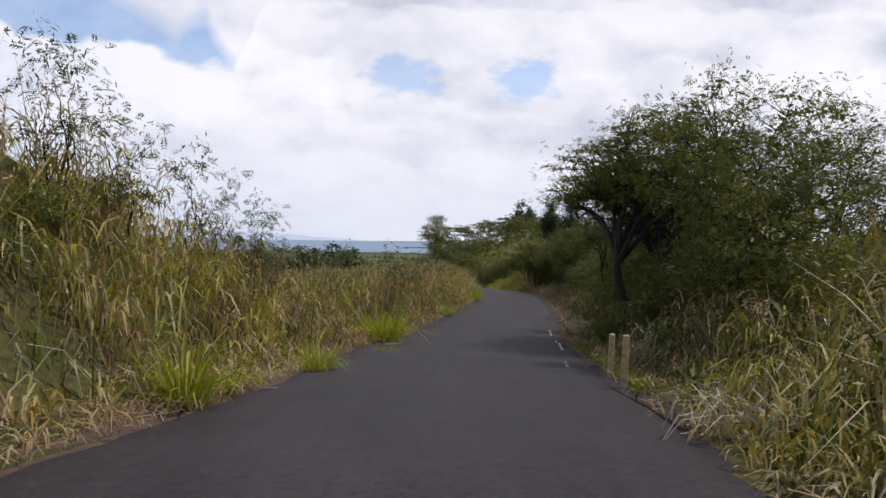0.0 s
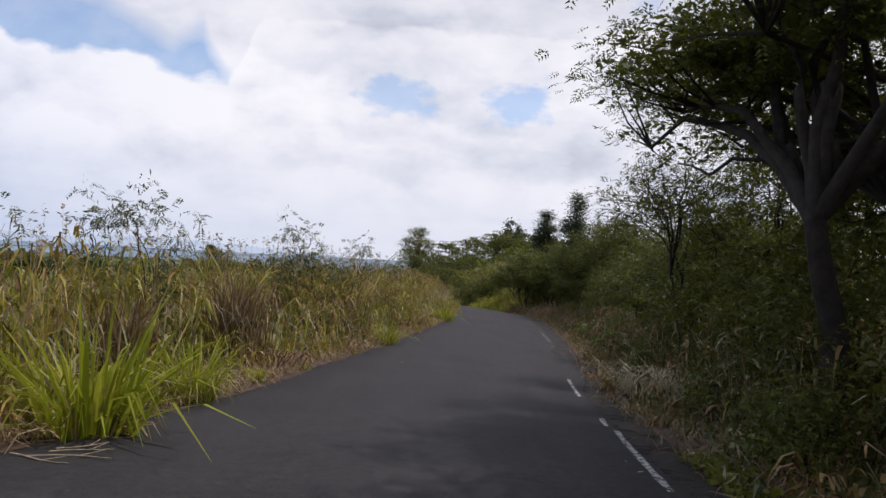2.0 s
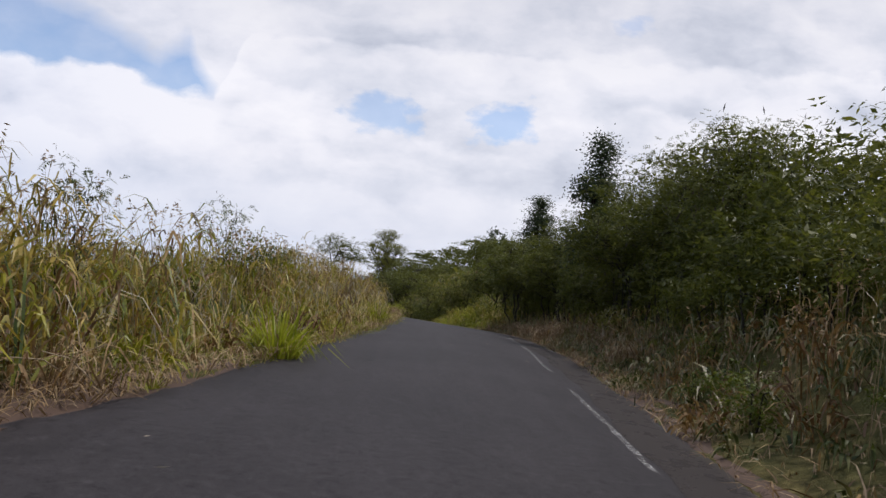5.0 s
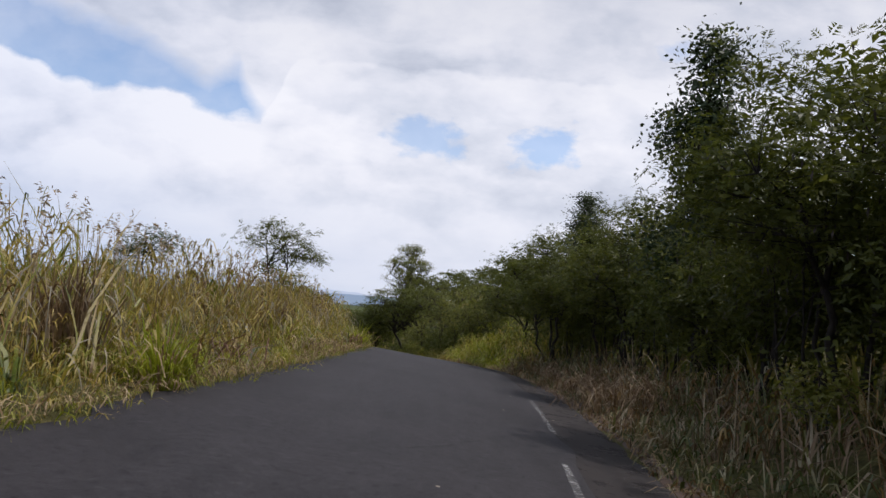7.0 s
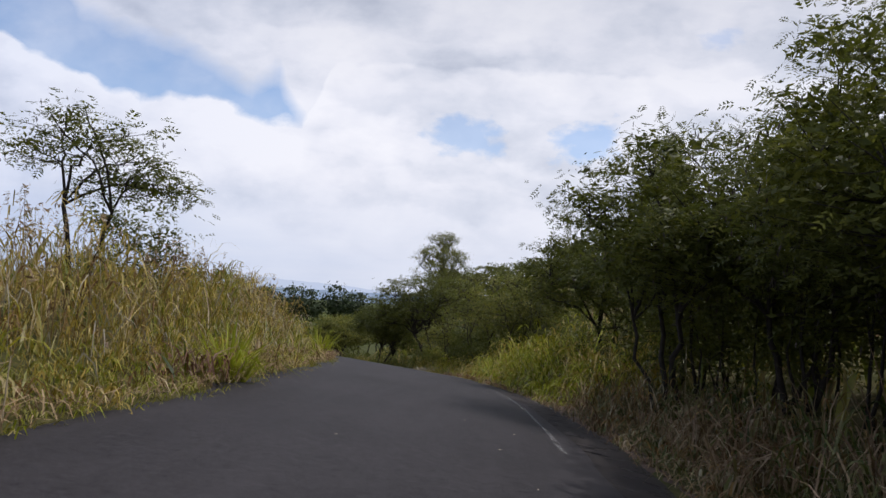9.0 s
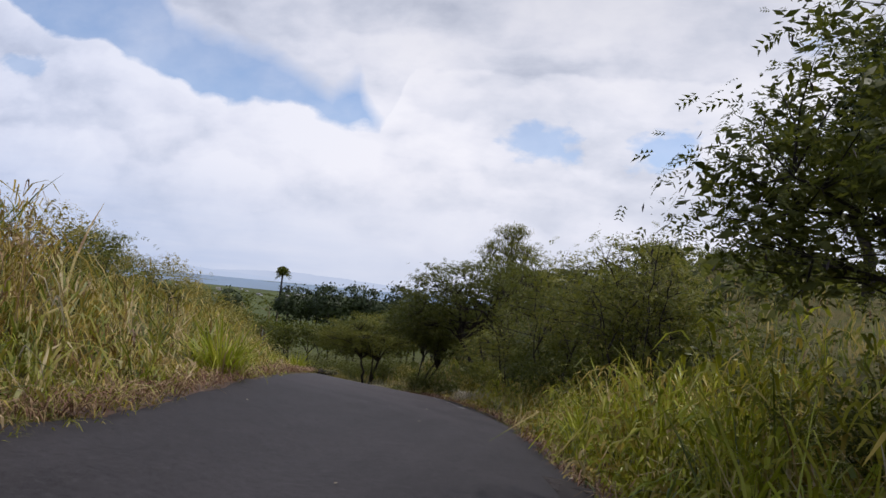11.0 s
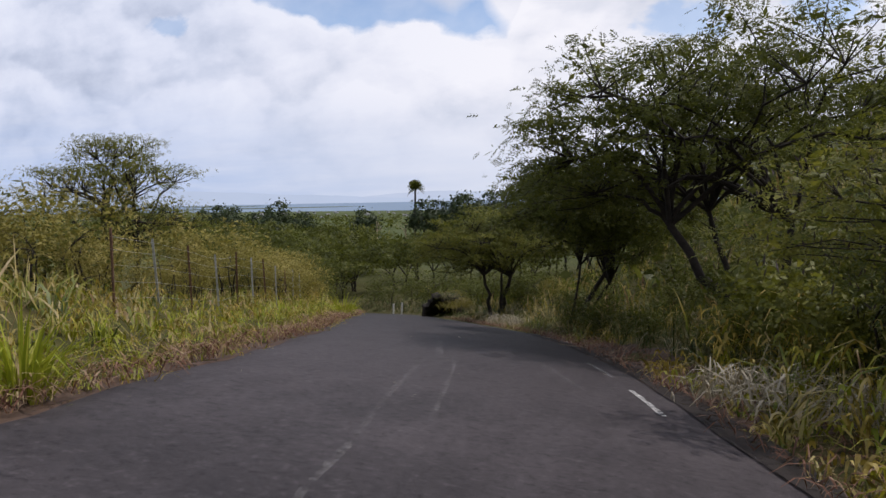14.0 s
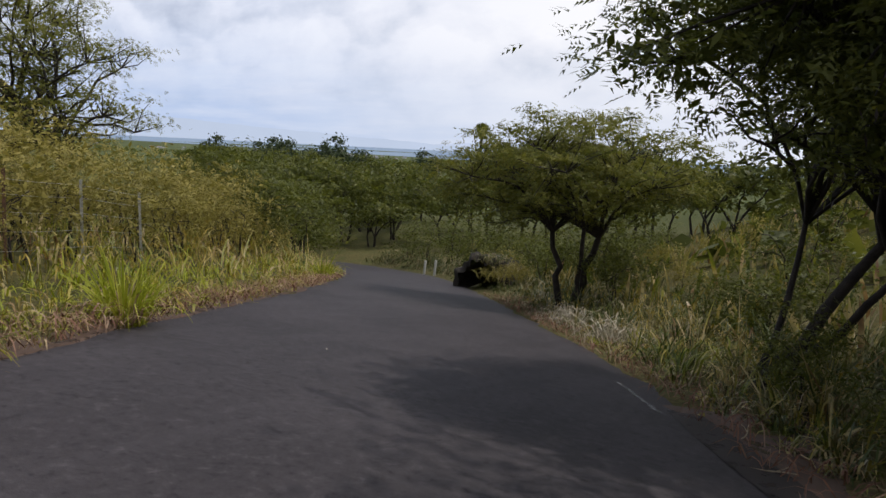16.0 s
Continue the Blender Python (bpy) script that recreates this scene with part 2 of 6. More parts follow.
def paint():
    """White road paint, worn through to the asphalt."""
    m, n = material("worn_white_paint")
    pos = place(n)
    wear = n.ramp(n.noise(pos, 14.0, 5, 0.7), (0.42, 0.0), (0.52, 1.0))
    col = n.ramp(n.noise(pos, 5.0, 4), (0.3, (0.34, 0.33, 0.32)), (0.7, (0.62, 0.61, 0.58)))
    bs = n("ShaderNodeBsdfPrincipled", Base_Color=col, Roughness=0.7)
    return finish(m, n, n("ShaderNodeMixShader", Fac=wear, i1=n("ShaderNodeBsdfTransparent"), i2=bs))


def scuff(name, base, lo, hi, scale=6.0, power=0.4):
    """A pale or dark film on the road, broken up."""
    m, n = material(name)
    pos = place(n)
    f = n.math("MULTIPLY", n.ramp(n.noise(pos, scale, 6, 0.7), (lo, 0.0), (hi, 1.0)), power)
    bs = n("ShaderNodeBsdfPrincipled", Base_Color=(*base, 1), Roughness=0.85)
    return finish(m, n, n("ShaderNodeMixShader", Fac=f, i1=n("ShaderNodeBsdfTransparent"), i2=bs))


M_ROAD, M_SOIL, M_PAINT = asphalt(), soil(), paint()
M_FAINT = scuff("worn_out_paint", (0.5, 0.49, 0.47), 0.45, 0.6, 12.0, 0.5)
M_CHALK = scuff("chalky_paint_rest", (0.46, 0.44, 0.42), 0.46, 0.72, 7.0, 0.27)
M_TAR = scuff("tar_seal", (0.015, 0.014, 0.014), 0.4, 0.65, 5.0, 0.22)
M_GRIT = scuff("dark_grit", (0.022, 0.015, 0.012), 0.25, 0.45, 2.5, 0.85)
M_BARK = solid("grey_brown_bark", (0.026, 0.02, 0.016), 0.95, 6.0, 0.4, 0.8)
M_STICK = solid("dry_stalk", (0.36, 0.29, 0.19), 0.9, 10.0, 0.3, 0.4)
M_POST = solid("weathered_wood_post", (0.44, 0.35, 0.19), 0.85, 12.0, 0.25, 0.5, stain=(0.2, 0.15, 0.09))
M_WHITE_POST = solid("pale_post_paint", (0.58, 0.57, 0.54), 0.7, 14.0, 0.2, 0.3)
M_STEEL = solid("galvanised_steel", (0.45, 0.45, 0.45), 0.5, 20.0, 0.2, 0.2, 0.6)
M_RUST = solid("rusty_steel", (0.14, 0.075, 0.045), 0.85, 20.0, 0.3, 0.4)
M_ROCK = solid("grey_stone", (0.25, 0.23, 0.21), 0.9, 9.0, 0.3, 0.7)
# near-black: shade for the hollow in the bank, and panes of far houses
M_DARK = solid("near_black", (0.03, 0.024, 0.018), 1.0, 4.0, 0.4, 0.8)
M_GRASS = leafy("tall_grass_blade", ((0.08, (0.045, 0.068, 0.012)), (0.26, (0.145, 0.185, 0.024)), (0.43, (0.29, 0.285, 0.045)), (0.58, (0.42, 0.335, 0.095)), (0.74, (0.58, 0.46, 0.24)), (0.86, (0.36, 0.22, 0.11)), (1.0, (0.17, 0.09, 0.05))), 0.45, 0.35, 0.6, 0.8)
M_DIRT = scuff("red_brown_dirt", (0.085, 0.05, 0.032), 0.3, 0.46, 2.2, 0.95)
# darker copy of M_GRASS: the shade beside shrubs is in its colours
M_SHADY = leafy("shade_toned_grass_blade", ((0.05, (0.03, 0.05, 0.012)), (0.4, (0.09, 0.115, 0.025)), (0.65, (0.22, 0.19, 0.07)), (0.85, (0.48, 0.41, 0.27)), (1.0, (0.2, 0.13, 0.08))), 0.45, 0.25, 0.35)
M_TUFT = leafy("fresh_grass_blade", ((0.0, (0.22, 0.27, 0.018)), (0.6, (0.40, 0.43, 0.035)), (1.0, (0.52, 0.48, 0.09))), 0.5, 0.4, 0.2)
M_LITTER = leafy("dead_grass", ((0.0, (0.2, 0.12, 0.06)), (0.5, (0.38, 0.265, 0.135)), (1.0, (0.54, 0.43, 0.26))), 0.8, 0.1, 0.3)
M_RED = leafy("red_brown_litter", ((0.0, (0.12, 0.055, 0.035)), (0.6, (0.24, 0.125, 0.08)), (1.0, (0.42, 0.31, 0.21))), 0.85, 0.05, 0.4)
M_KOA = leafy("koa_leaf", ((0.0, (0.058, 0.072, 0.014)), (0.5, (0.115, 0.13, 0.024)), (1.0, (0.21, 0.21, 0.04))), 0.5, 0.45, 0.4)
M_LIGHT = leafy("light_feather_leaf", ((0.0, (0.10, 0.115, 0.022)), (0.5, (0.19, 0.195, 0.034)), (1.0, (0.30, 0.28, 0.06))), 0.5, 0.45, 0.4)
M_DEEP = leafy("dark_leaf", ((0.0, (0.025, 0.04, 0.015)), (0.6, (0.045, 0.068, 0.022)), (1.0, (0.075, 0.10, 0.03))), 0.5, 0.2, 0.4)
M_BRUSH = leafy("dry_brush_leaf", ((0.0, (0.17, 0.15, 0.034)), (0.5, (0.29, 0.25, 0.055)), (1.0, (0.44, 0.36, 0.12))), 0.6, 0.35, 0.5)
M_CANE = leafy("green_cane_blade", ((0.0, (0.10, 0.13, 0.014)), (0.4, (0.25, 0.255, 0.018)), (0.7, (0.41, 0.37, 0.035)), (0.88, (0.58, 0.46, 0.12)), (1.0, (0.72, 0.60, 0.30))), 0.4, 0.35, 0.3, 0.7)
M_GOLD = leafy("straw_cane_blade", ((0.0, (0.19, 0.15, 0.02)), (0.4, (0.38, 0.285, 0.05)), (0.7, (0.58, 0.43, 0.10)), (1.0, (0.76, 0.62, 0.30))), 0.45, 0.3, 0.3, 0.7)
M_RUSSET = leafy("brown_cane_blade", ((0.0, (0.10, 0.05, 0.022)), (0.5, (0.27, 0.155, 0.06)), (0.85, (0.47, 0.32, 0.13)), (1.0, (0.62, 0.50, 0.28))), 0.5, 0.25, 0.3, 0.9)
M_LUSH = leafy("lush_cane_blade", ((0.0, (0.26, 0.31, 0.025)), (0.5, (0.46, 0.48, 0.05)), (0.85, (0.62, 0.57, 0.13)), (1.0, (0.72, 0.65, 0.32))), 0.4, 0.4, 0.25, 0.8)
M_VERGE = leafy("short_verge_blade", ((0.0, (0.15, 0.17, 0.02)), (0.4, (0.30, 0.30, 0.045)), (0.75, (0.42, 0.36, 0.11)), (1.0, (0.56, 0.47, 0.26))), 0.5, 0.35, 0.5, 0.6)
# M_CANE darkened: shade under hedge and trees is coloured into the blades
M_DIM = leafy("shade_toned_cane_blade", ((0.0, (0.035, 0.055, 0.014)), (0.5, (0.12, 0.14, 0.035)), (0.75, (0.26, 0.235, 0.085)), (0.9, (0.50, 0.45, 0.30)), (1.0, (0.6, 0.54, 0.4))), 0.4, 0.25, 0.15)
M_WEED = leafy("broad_weed_leaf", ((0.0, (0.06, 0.085, 0.012)), (0.5, (0.12, 0.155, 0.02)), (1.0, (0.22, 0.24, 0.04))), 0.45, 0.35, 0.4)
M_SAP = leafy("grey_green_feather_leaf", ((0.0, (0.06, 0.08, 0.03)), (0.5, (0.12, 0.145, 0.055)), (1.0, (0.2, 0.21, 0.09))), 0.5, 0.35, 0.4)
M_POD = solid("dark_seed_pod", (0.045, 0.03, 0.022), 0.6, 20.0, 0.3, 0.2)
M_PALE = leafy("pale_dry_leaf", ((0.0, (0.3, 0.25, 0.17)), (1.0, (0.55, 0.5, 0.4))), 0.7, 0.2, 0.2)
M_DRY = leafy("dead_cane_blade", ((0.0, (0.10, 0.058, 0.034)), (0.4, (0.21, 0.135, 0.075)), (0.75, (0.36, 0.265, 0.155)), (1.0, (0.52, 0.44, 0.31))), 0.6, 0.25, 0.35, 1.0)


# ---- the road's line: a point every ten metres or so, at eye height over it ----
LINE = [(-1.2, -12.0, 1.08), (0.0, 0.0, 0.0), (1.08, 10.63, -1.02), (1.95, 21.2, -1.99), (2.84, 31.84, -2.85), (4.66, 42.24, -3.41), (6.55, 52.64, -3.73),
        (7.83, 63.32, -4.0), (8.43, 73.8, -4.36), (8.5, 84.27, -4.78), (8.05, 94.69, -5.32), (6.87, 104.28, -6.01), (4.64, 113.99, -6.78), (1.77, 124.18, -7.95),
        (-1.92, 134.99, -9.33), (-6.95, 145.64, -10.9), (-12.65, 156.2, -12.7), (-18.9, 166.44, -14.5), (-25.67, 176.35, -16.3), (-33.5, 185.3, -18.1), (-44.0, 192.0, -19.6), (-58.0, 196.0, -20.9)]
rng = np.random.default_rng(7)


def spline(points, per=20):
    p = np.array([points[0], *points, points[-1]], float)
    p[0], p[-1] = 2 * p[1] - p[2], 2 * p[-2] - p[-3]
    t = np.linspace(0, 1, per, endpoint=False)[:, None]
    out = [0.5 * (2 * b + (c - a) * t + (2 * a - 5 * b + 4 * c - d) * t**2 + (3 * b - a - 3 * c + d) * t**3) for a, b, c, d in zip(p, p[1:], p[2:], p[3:])]
    return np.vstack([*out, p[-2:-1]])


WAY = spline(LINE)
RUN = np.r_[0, np.cumsum(np.hypot(*np.diff(WAY[:, :2], axis=0).T))]
RUN -= RUN[np.abs(WAY[:, 1]).argmin()]
TAN = np.gradient(WAY[:, :2], RUN, axis=0)
TAN /= np.linalg.norm(TAN, axis=1)[:, None]
S_END = RUN[-1]


def table(*pairs):
    xs, ys = zip(*pairs)
    return lambda s: np.interp(s, xs, ys)


eye_height = table((0, 1.6), (60, 1.65), (110, 1.7))
bank_tilt = table((0, 0.01), (30, 0.02), (60, 0.08), (120, 0.13), (160, 0.13), (190, 0.05))
left_edge = table((-12, -4.6), (12, -4.5), (22, -5.0), (30, -4.35), (46, -4.7), (75, -4.5), (120, -4.5), (150, -4.3), (160, -4.0), (215, -4.0))
right_edge = table((-12, 2.3), (10, 2.45), (30, 2.9), (42, 2.6), (60, 2.1), (85, 2.6), (110, 2.1), (122, 2.8), (137, 3.1), (152, 3.5), (165, 2.9), (215, 2.6))


def at(s, lat):
    """World x, y of a place along and across the road."""
    s, lat = np.asarray(s, float), np.asarray(lat, float)
    x, y, tx, ty = (np.interp(s, RUN, c) for c in (WAY[:, 0], WAY[:, 1], TAN[:, 0], TAN[:, 1]))
    return x + ty * lat, y - tx * lat


def road_z(s, lat):
    return np.interp(s, RUN, WAY[:, 2]) - eye_height(s) - bank_tilt(s) * lat


def along(x, y):
    """Run and offset of places on the map, and their distance from the line."""
    x, y = np.ravel(x), np.ravel(y)
    s, lat, far = np.empty(len(x)), np.empty(len(x)), np.empty(len(x))
    for a in range(0, len(x), 4000):
        dx, dy = x[a:a + 4000, None] - WAY[:, 0], y[a:a + 4000, None] - WAY[:, 1]
        d = dx * dx + dy * dy
        i = d.argmin(1)
        k = np.arange(len(i))
        dx, dy = dx[k, i], dy[k, i]
        far[a:a + 4000] = np.sqrt(d[k, i])
        s[a:a + 4000] = RUN[i] + dx * TAN[i, 0] + dy * TAN[i, 1]
        side = dx * TAN[i, 1] - dy * TAN[i, 0]
        lat[a:a + 4000] = np.sign(side) * np.maximum(np.abs(side), far[a:a + 4000] * 0.999)
    return s, lat, far


def smooth(a, b, x):
    t = np.clip((np.asarray(x, float) - a) / (b - a), 0, 1)
    return t * t * (3 - 2 * t)


def wave(x, y, size, seed=0.0):
    """A cheap rolling noise in -1..1."""
    x, y = np.asarray(x) / size, np.asarray(y) / size
    return (np.sin(1.7 * x + 2.3 * np.sin(0.9 * y + seed) + seed) + np.sin(2.1 * y + 1.9 * np.sin(1.3 * x - seed)) + np.sin(1.1 * (x + y) + 2 * seed)) / 3


# heights of the bank's earth beside the road, left and right
bank_left = table((-12, 2.0), (10, 1.9), (18, 1.3), (26, 0.55), (60, 0.6), (90, 0.8), (105, 1.2), (122, 1.1), (134, 0.35), (150, 0.3), (170, 0.9), (215, 1.2))
bank_right = table((-12, 0.7), (20, 0.8), (38, 1.2), (48, 2.0), (60, 1.8), (75, 1.0), (100, 0.8), (120, 0.8), (150, 0.5), (172, 0.9), (215, 0.8))


def ground_z(x, y):
    s, lat, far = along(x, y)
    x, y = np.ravel(x), np.ravel(y)
    le, re = left_edge(s), right_edge(s)
    out = np.where(lat < 0, le - lat, lat - re)
    base = road_z(s, np.clip(lat, -9, 7))
    lb = bank_left(s) * smooth(0.3, 4.2, out) - 0.05 * np.maximum(out - 9, 0).clip(0, 60) * smooth(9, 20, out)
    lb = lb + table((-12, 2.8), (11, 2.8), (16, 2.4), (20, 1.4), (25, 0.3), (28, 0.0))(s) * smooth(1.5, 6.0, out)
    rb = bank_right(s) * smooth(0.2, 3.6, out) + 0.16 * np.maximum(out - 3, 0).clip(0, 14) * (1 - smooth(165, 185, s)) - 0.03 * np.maximum(out - 30, 0).clip(0, 50)
    rb = rb + table((-12, 2.4), (26, 2.4), (36, 0.0))(s) * smooth(2.5, 11.0, out)
    rb = rb + table((28, 0.0), (38, 1.3), (66, 1.5), (84, 0.0))(s) * smooth(3.0, 14.0, out)
    near = base + np.where(lat < 0, lb, rb) + 0.12 * wave(x, y, 1.3) * smooth(0.4, 2.0, out) + 0.5 * wave(x, y, 13, 2) * smooth(6, 20, out)
    near = np.where(out < 0.05, base - 0.13, near - 0.02)
    plain = np.where(y < 260, -7 - 0.062 * y, -23.1 - 0.016 * (y - 260)) + 1.5 * wave(x, y, 60, 1)
    plain = np.maximum(plain, -36 + 1.0 * wave(x, y, 300, 3)) + np.where(x > 30, 0.06 * (x - 30).clip(0, 900), 0) * smooth(700, 100, y)
    plain = plain + 25 * np.exp(-((x - 62) / 75) ** 2 - ((y - 330) / 150) ** 2)
    f = smooth(28, 130, far)
    hill = 18 * np.exp(-((x - 30) / 30) ** 2 - ((y - 212) / 55) ** 2) * smooth(4, 26, np.where(lat > 0, out, 0) + far * 0.0)
    return near * (1 - f) + plain * f + hill


def ground_at(s, lat):
    x, y = at(s, lat)
    return ground_z(x, y)


# ---- mesh helpers ----
def mesh_from(name, verts, faces, mat, smooth_shade=False, normals=None):
    """A mesh from arrays of places and of three- or four-cornered faces. normals: one for each place, for foliage that is shaded as a mass."""
    me = bpy.data.meshes.new(name)
    verts, faces = np.asarray(verts, np.float32), np.asarray(faces, np.int32)
    if normals is not None:
        a, b, c = (verts[faces[:, i]] for i in (0, 1, 2))
        away = (np.cross(b - a, c - a) * normals[faces[:, 1]]).sum(1) < 0
        faces = np.where(away[:, None], faces[:, ::-1], faces).astype(np.int32)
        smooth_shade = True
    k = faces.shape[1]
    me.vertices.add(len(verts))
    me.vertices.foreach_set("co", verts.ravel())
    me.loops.add(faces.size)
    me.loops.foreach_set("vertex_index", faces.ravel())
    me.polygons.add(len(faces))
    me.polygons.foreach_set("loop_start", np.arange(len(faces), dtype=np.int32) * k)
    me.polygons.foreach_set("loop_total", np.full(len(faces), k, np.int32))
    me.polygons.foreach_set("use_smooth", np.full(len(faces), smooth_shade))
    me.update(calc_edges=True)
    if normals is not None:
        me.normals_split_custom_set_from_vertices(np.asarray(normals, np.float32))
    me.materials.append(mat)
    return me


def part(name, data, parent, label=""):
    ob = new(name, data)
    ob.parent = parent
    return tagged(ob, label) if label else ob


def thing(name, label, category, place_at=(0, 0, 0), group="", turn=0.0):
    ob = new(name)
    ob.empty_display_size = 0.3
    ob.location, ob.rotation_euler = place_at, (0, 0, turn)
    return tagged(ob, label, category, group)


def grid_mesh(name, P, mat, smooth_shade=True):
    a, b = P.shape[:2]
    i = np.arange(a * b).reshape(a, b)
    q = np.stack([i[:-1, :-1], i[1:, :-1], i[1:, 1:], i[:-1, 1:]], -1).reshape(-1, 4)
    return mesh_from(name, P.reshape(-1, 3), q, mat, smooth_shade)


def unit(v):
    return v / np.maximum(np.linalg.norm(v, axis=-1, keepdims=True), 1e-9)


def tubes(paths, sides=6):
    """Tapered tubes: a list of (places (k, 3), first radius, last radius)."""
    V, F, base = [], [], 0
    ang = np.linspace(0, 2 * np.pi, sides, endpoint=False)
    for pts, r0, r1 in paths:
        pts = np.asarray(pts, float)
        t = unit(np.gradient(pts, axis=0))
        ref = np.where(np.abs(t[:, 2:3]) > 0.9, [[1.0, 0, 0]], [[0, 0, 1.0]])
        a = unit(np.cross(t, ref))
        b = np.cross(t, a)
        r = np.linspace(r0, r1, len(pts))[:, None, None]
        ring = pts[:, None] + r * (np.cos(ang)[None, :, None] * a[:, None] + np.sin(ang)[None, :, None] * b[:, None])
        k = len(pts)
        i = base + np.arange(k * sides).reshape(k, sides)
        j = np.roll(i, -1, 1)
        F.append(np.stack([i[:-1], j[:-1], j[1:], i[1:]], -1).reshape(-1, 4))
        V.append(ring.reshape(-1, 3))
        base += k * sides
    return np.vstack(V), np.vstack(F)


def blades(root, height, width, lean, curl, r):
    """Grass blades, bent over: roots (n, 3), heights, widths, lean (n, 2) as a share of the height, and how far the tip hangs."""
    k = len(root)
    t = np.array([0.0, 0.4, 0.75, 1.0])
    h = height[:, None]
    up = h * (t - curl[:, None] * t**3)
    out = h[..., None] * (t**1.6)[None, :, None] * lean[:, None, :]
    mid = np.concatenate([root[:, None, :2] + out, (root[:, None, 2] + up)[..., None]], -1)
    face = r.uniform(0, np.pi, k)
    side = np.stack([np.cos(face), np.sin(face), np.zeros(k)], -1)[:, None]
    w = width[:, None, None] * np.array([0.7, 1.0, 0.75, 0.12])[None, :, None] * 0.5
    V = np.stack([mid - side * w, mid + side * w], 2).reshape(-1, 3)
    i = (np.arange(k) * 8)[:, None, None] + np.array([[0, 1, 3, 2], [2, 3, 5, 4], [4, 5, 7, 6]])
    return V, i.reshape(-1, 4)


def fronds(o, d, length, r, pairs=5, wide=0.17):
    """Feather leaves: pairs of narrow pointed leaflets along a hanging stem from o towards d."""
    k = len(o)
    side = unit(np.cross(d, unit(np.stack([r.normal(0, 0.6, k), r.normal(0, 0.6, k), np.ones(k)], -1))))
    L = length[:, None]
    V = []
    for q in range(pairs):
        f = (q + 0.3) / pairs
        b = o + d * L * f + np.array([0, 0, -1.0]) * L * 0.3 * f * f
        for sg in (-1, 1):
            pd = unit(d * 0.6 + side * sg + [0, 0, -0.28] + r.normal(0, 0.12, (k, 3)))
            ln = L * 0.48 * (1.15 - 0.75 * abs(f - 0.4))
            w = unit(d - pd * (d * pd).sum(1, keepdims=True)) * ln * wide
            V.append(np.stack([b + pd * ln * 0.2 + w, b + pd * ln, b + pd * ln * 0.2 - w], 1))
    V = np.stack(V, 1).reshape(-1, 3)
    return V, np.arange(len(V)).reshape(-1, 3)


def leaves(o, size, r, long=1.6):
    """Single pointed leaves, turned every way, most of them hanging a little."""
    k = len(o)
    a = unit(r.normal(0, 1, (k, 3)) * [1, 1, 0.55] - [0, 0, 0.25])
    b = unit(np.cross(a, r.normal(0, 1, (k, 3))))
    s = size[:, None]
    V = np.stack([o - a * s * 0.5 * long, o + b * s * 0.42, o + a * s * 0.5 * long, o - b * s * 0.42], 1).reshape(-1, 3)
    return V, np.arange(len(V)).reshape(-1, 4)


def fluff(V, F, out, share=0.6):
    """Normals for foliage: the face's own, drawn towards out, the way its clump faces."""
    a, b, c = (V[F[:, i]] for i in (0, 1, 2))
    fn = unit(np.cross(b - a, c - a))
    N = np.zeros_like(V)
    for i in range(F.shape[1]):
        N[F[:, i]] = fn
    N = N * np.sign((N * out).sum(1, keepdims=True) + 1e-6)
    return unit(N * (1 - share) + out * share)


def joined(*meshes):
    V, F, base = [], [], 0
    for v, f in meshes:
        V.append(v)
        F.append(f + base)
        base += len(v)
    return np.vstack(V), np.vstack(F)


# ---- ground: one sheet to the horizon ----
def axis(lo, hi, a, b, step, grow=1.16):
    fine = np.arange(a, b + 0.01, step)
    out, w = [b], step
    while out[-1] < hi:
        w *= grow
        out.append(out[-1] + w)
    back, w = [a], step
    while back[-1] > lo:
        w *= grow
        back.append(back[-1] - w)
    return np.r_[back[:0:-1], fine, out[1:]]


gx, gy = axis(-4600, 4600, -48, 32, 1.0), axis(-1500, 4700, -16, 206, 1.0)
X, Y = np.meshgrid(gx, gy, indexing="ij")
Z = ground_z(X, Y).reshape(X.shape)
ground = tagged(new("ground", grid_mesh("ground", np.stack([X, Y, Z], -1)[:, :], M_SOIL)), "brown earth and dry weeds falling away to a plain", "ground", kind="structure")

# ---- road ----
ss = np.arange(-11.5, S_END - 1, 0.5)
lats = np.linspace(0, 1, 15)
le = left_edge(ss) + 0.10 * wave(ss, ss * 0, 1.1, 4) + 0.07 * rng.normal(0, 1, len(ss))
re = right_edge(ss) + 0.08 * wave(ss, ss * 0, 0.9, 5) + 0.06 * rng.normal(0, 1, len(ss))
LAT = le[:, None] + (re - le)[:, None] * lats
SS = ss[:, None] + 0 * LAT
x, y = at(SS, LAT)
z = road_z(SS, LAT) + 0.012 * wave(x, y, 1.7, 1)
edge_drop = np.zeros(15)
edge_drop[[0, -1]] = -0.06
road = tagged(new("road", grid_mesh("road", np.stack([x, y, z + edge_drop], -1), M_ROAD)), "narrow dark grey asphalt road running downhill", "road", kind="structure")


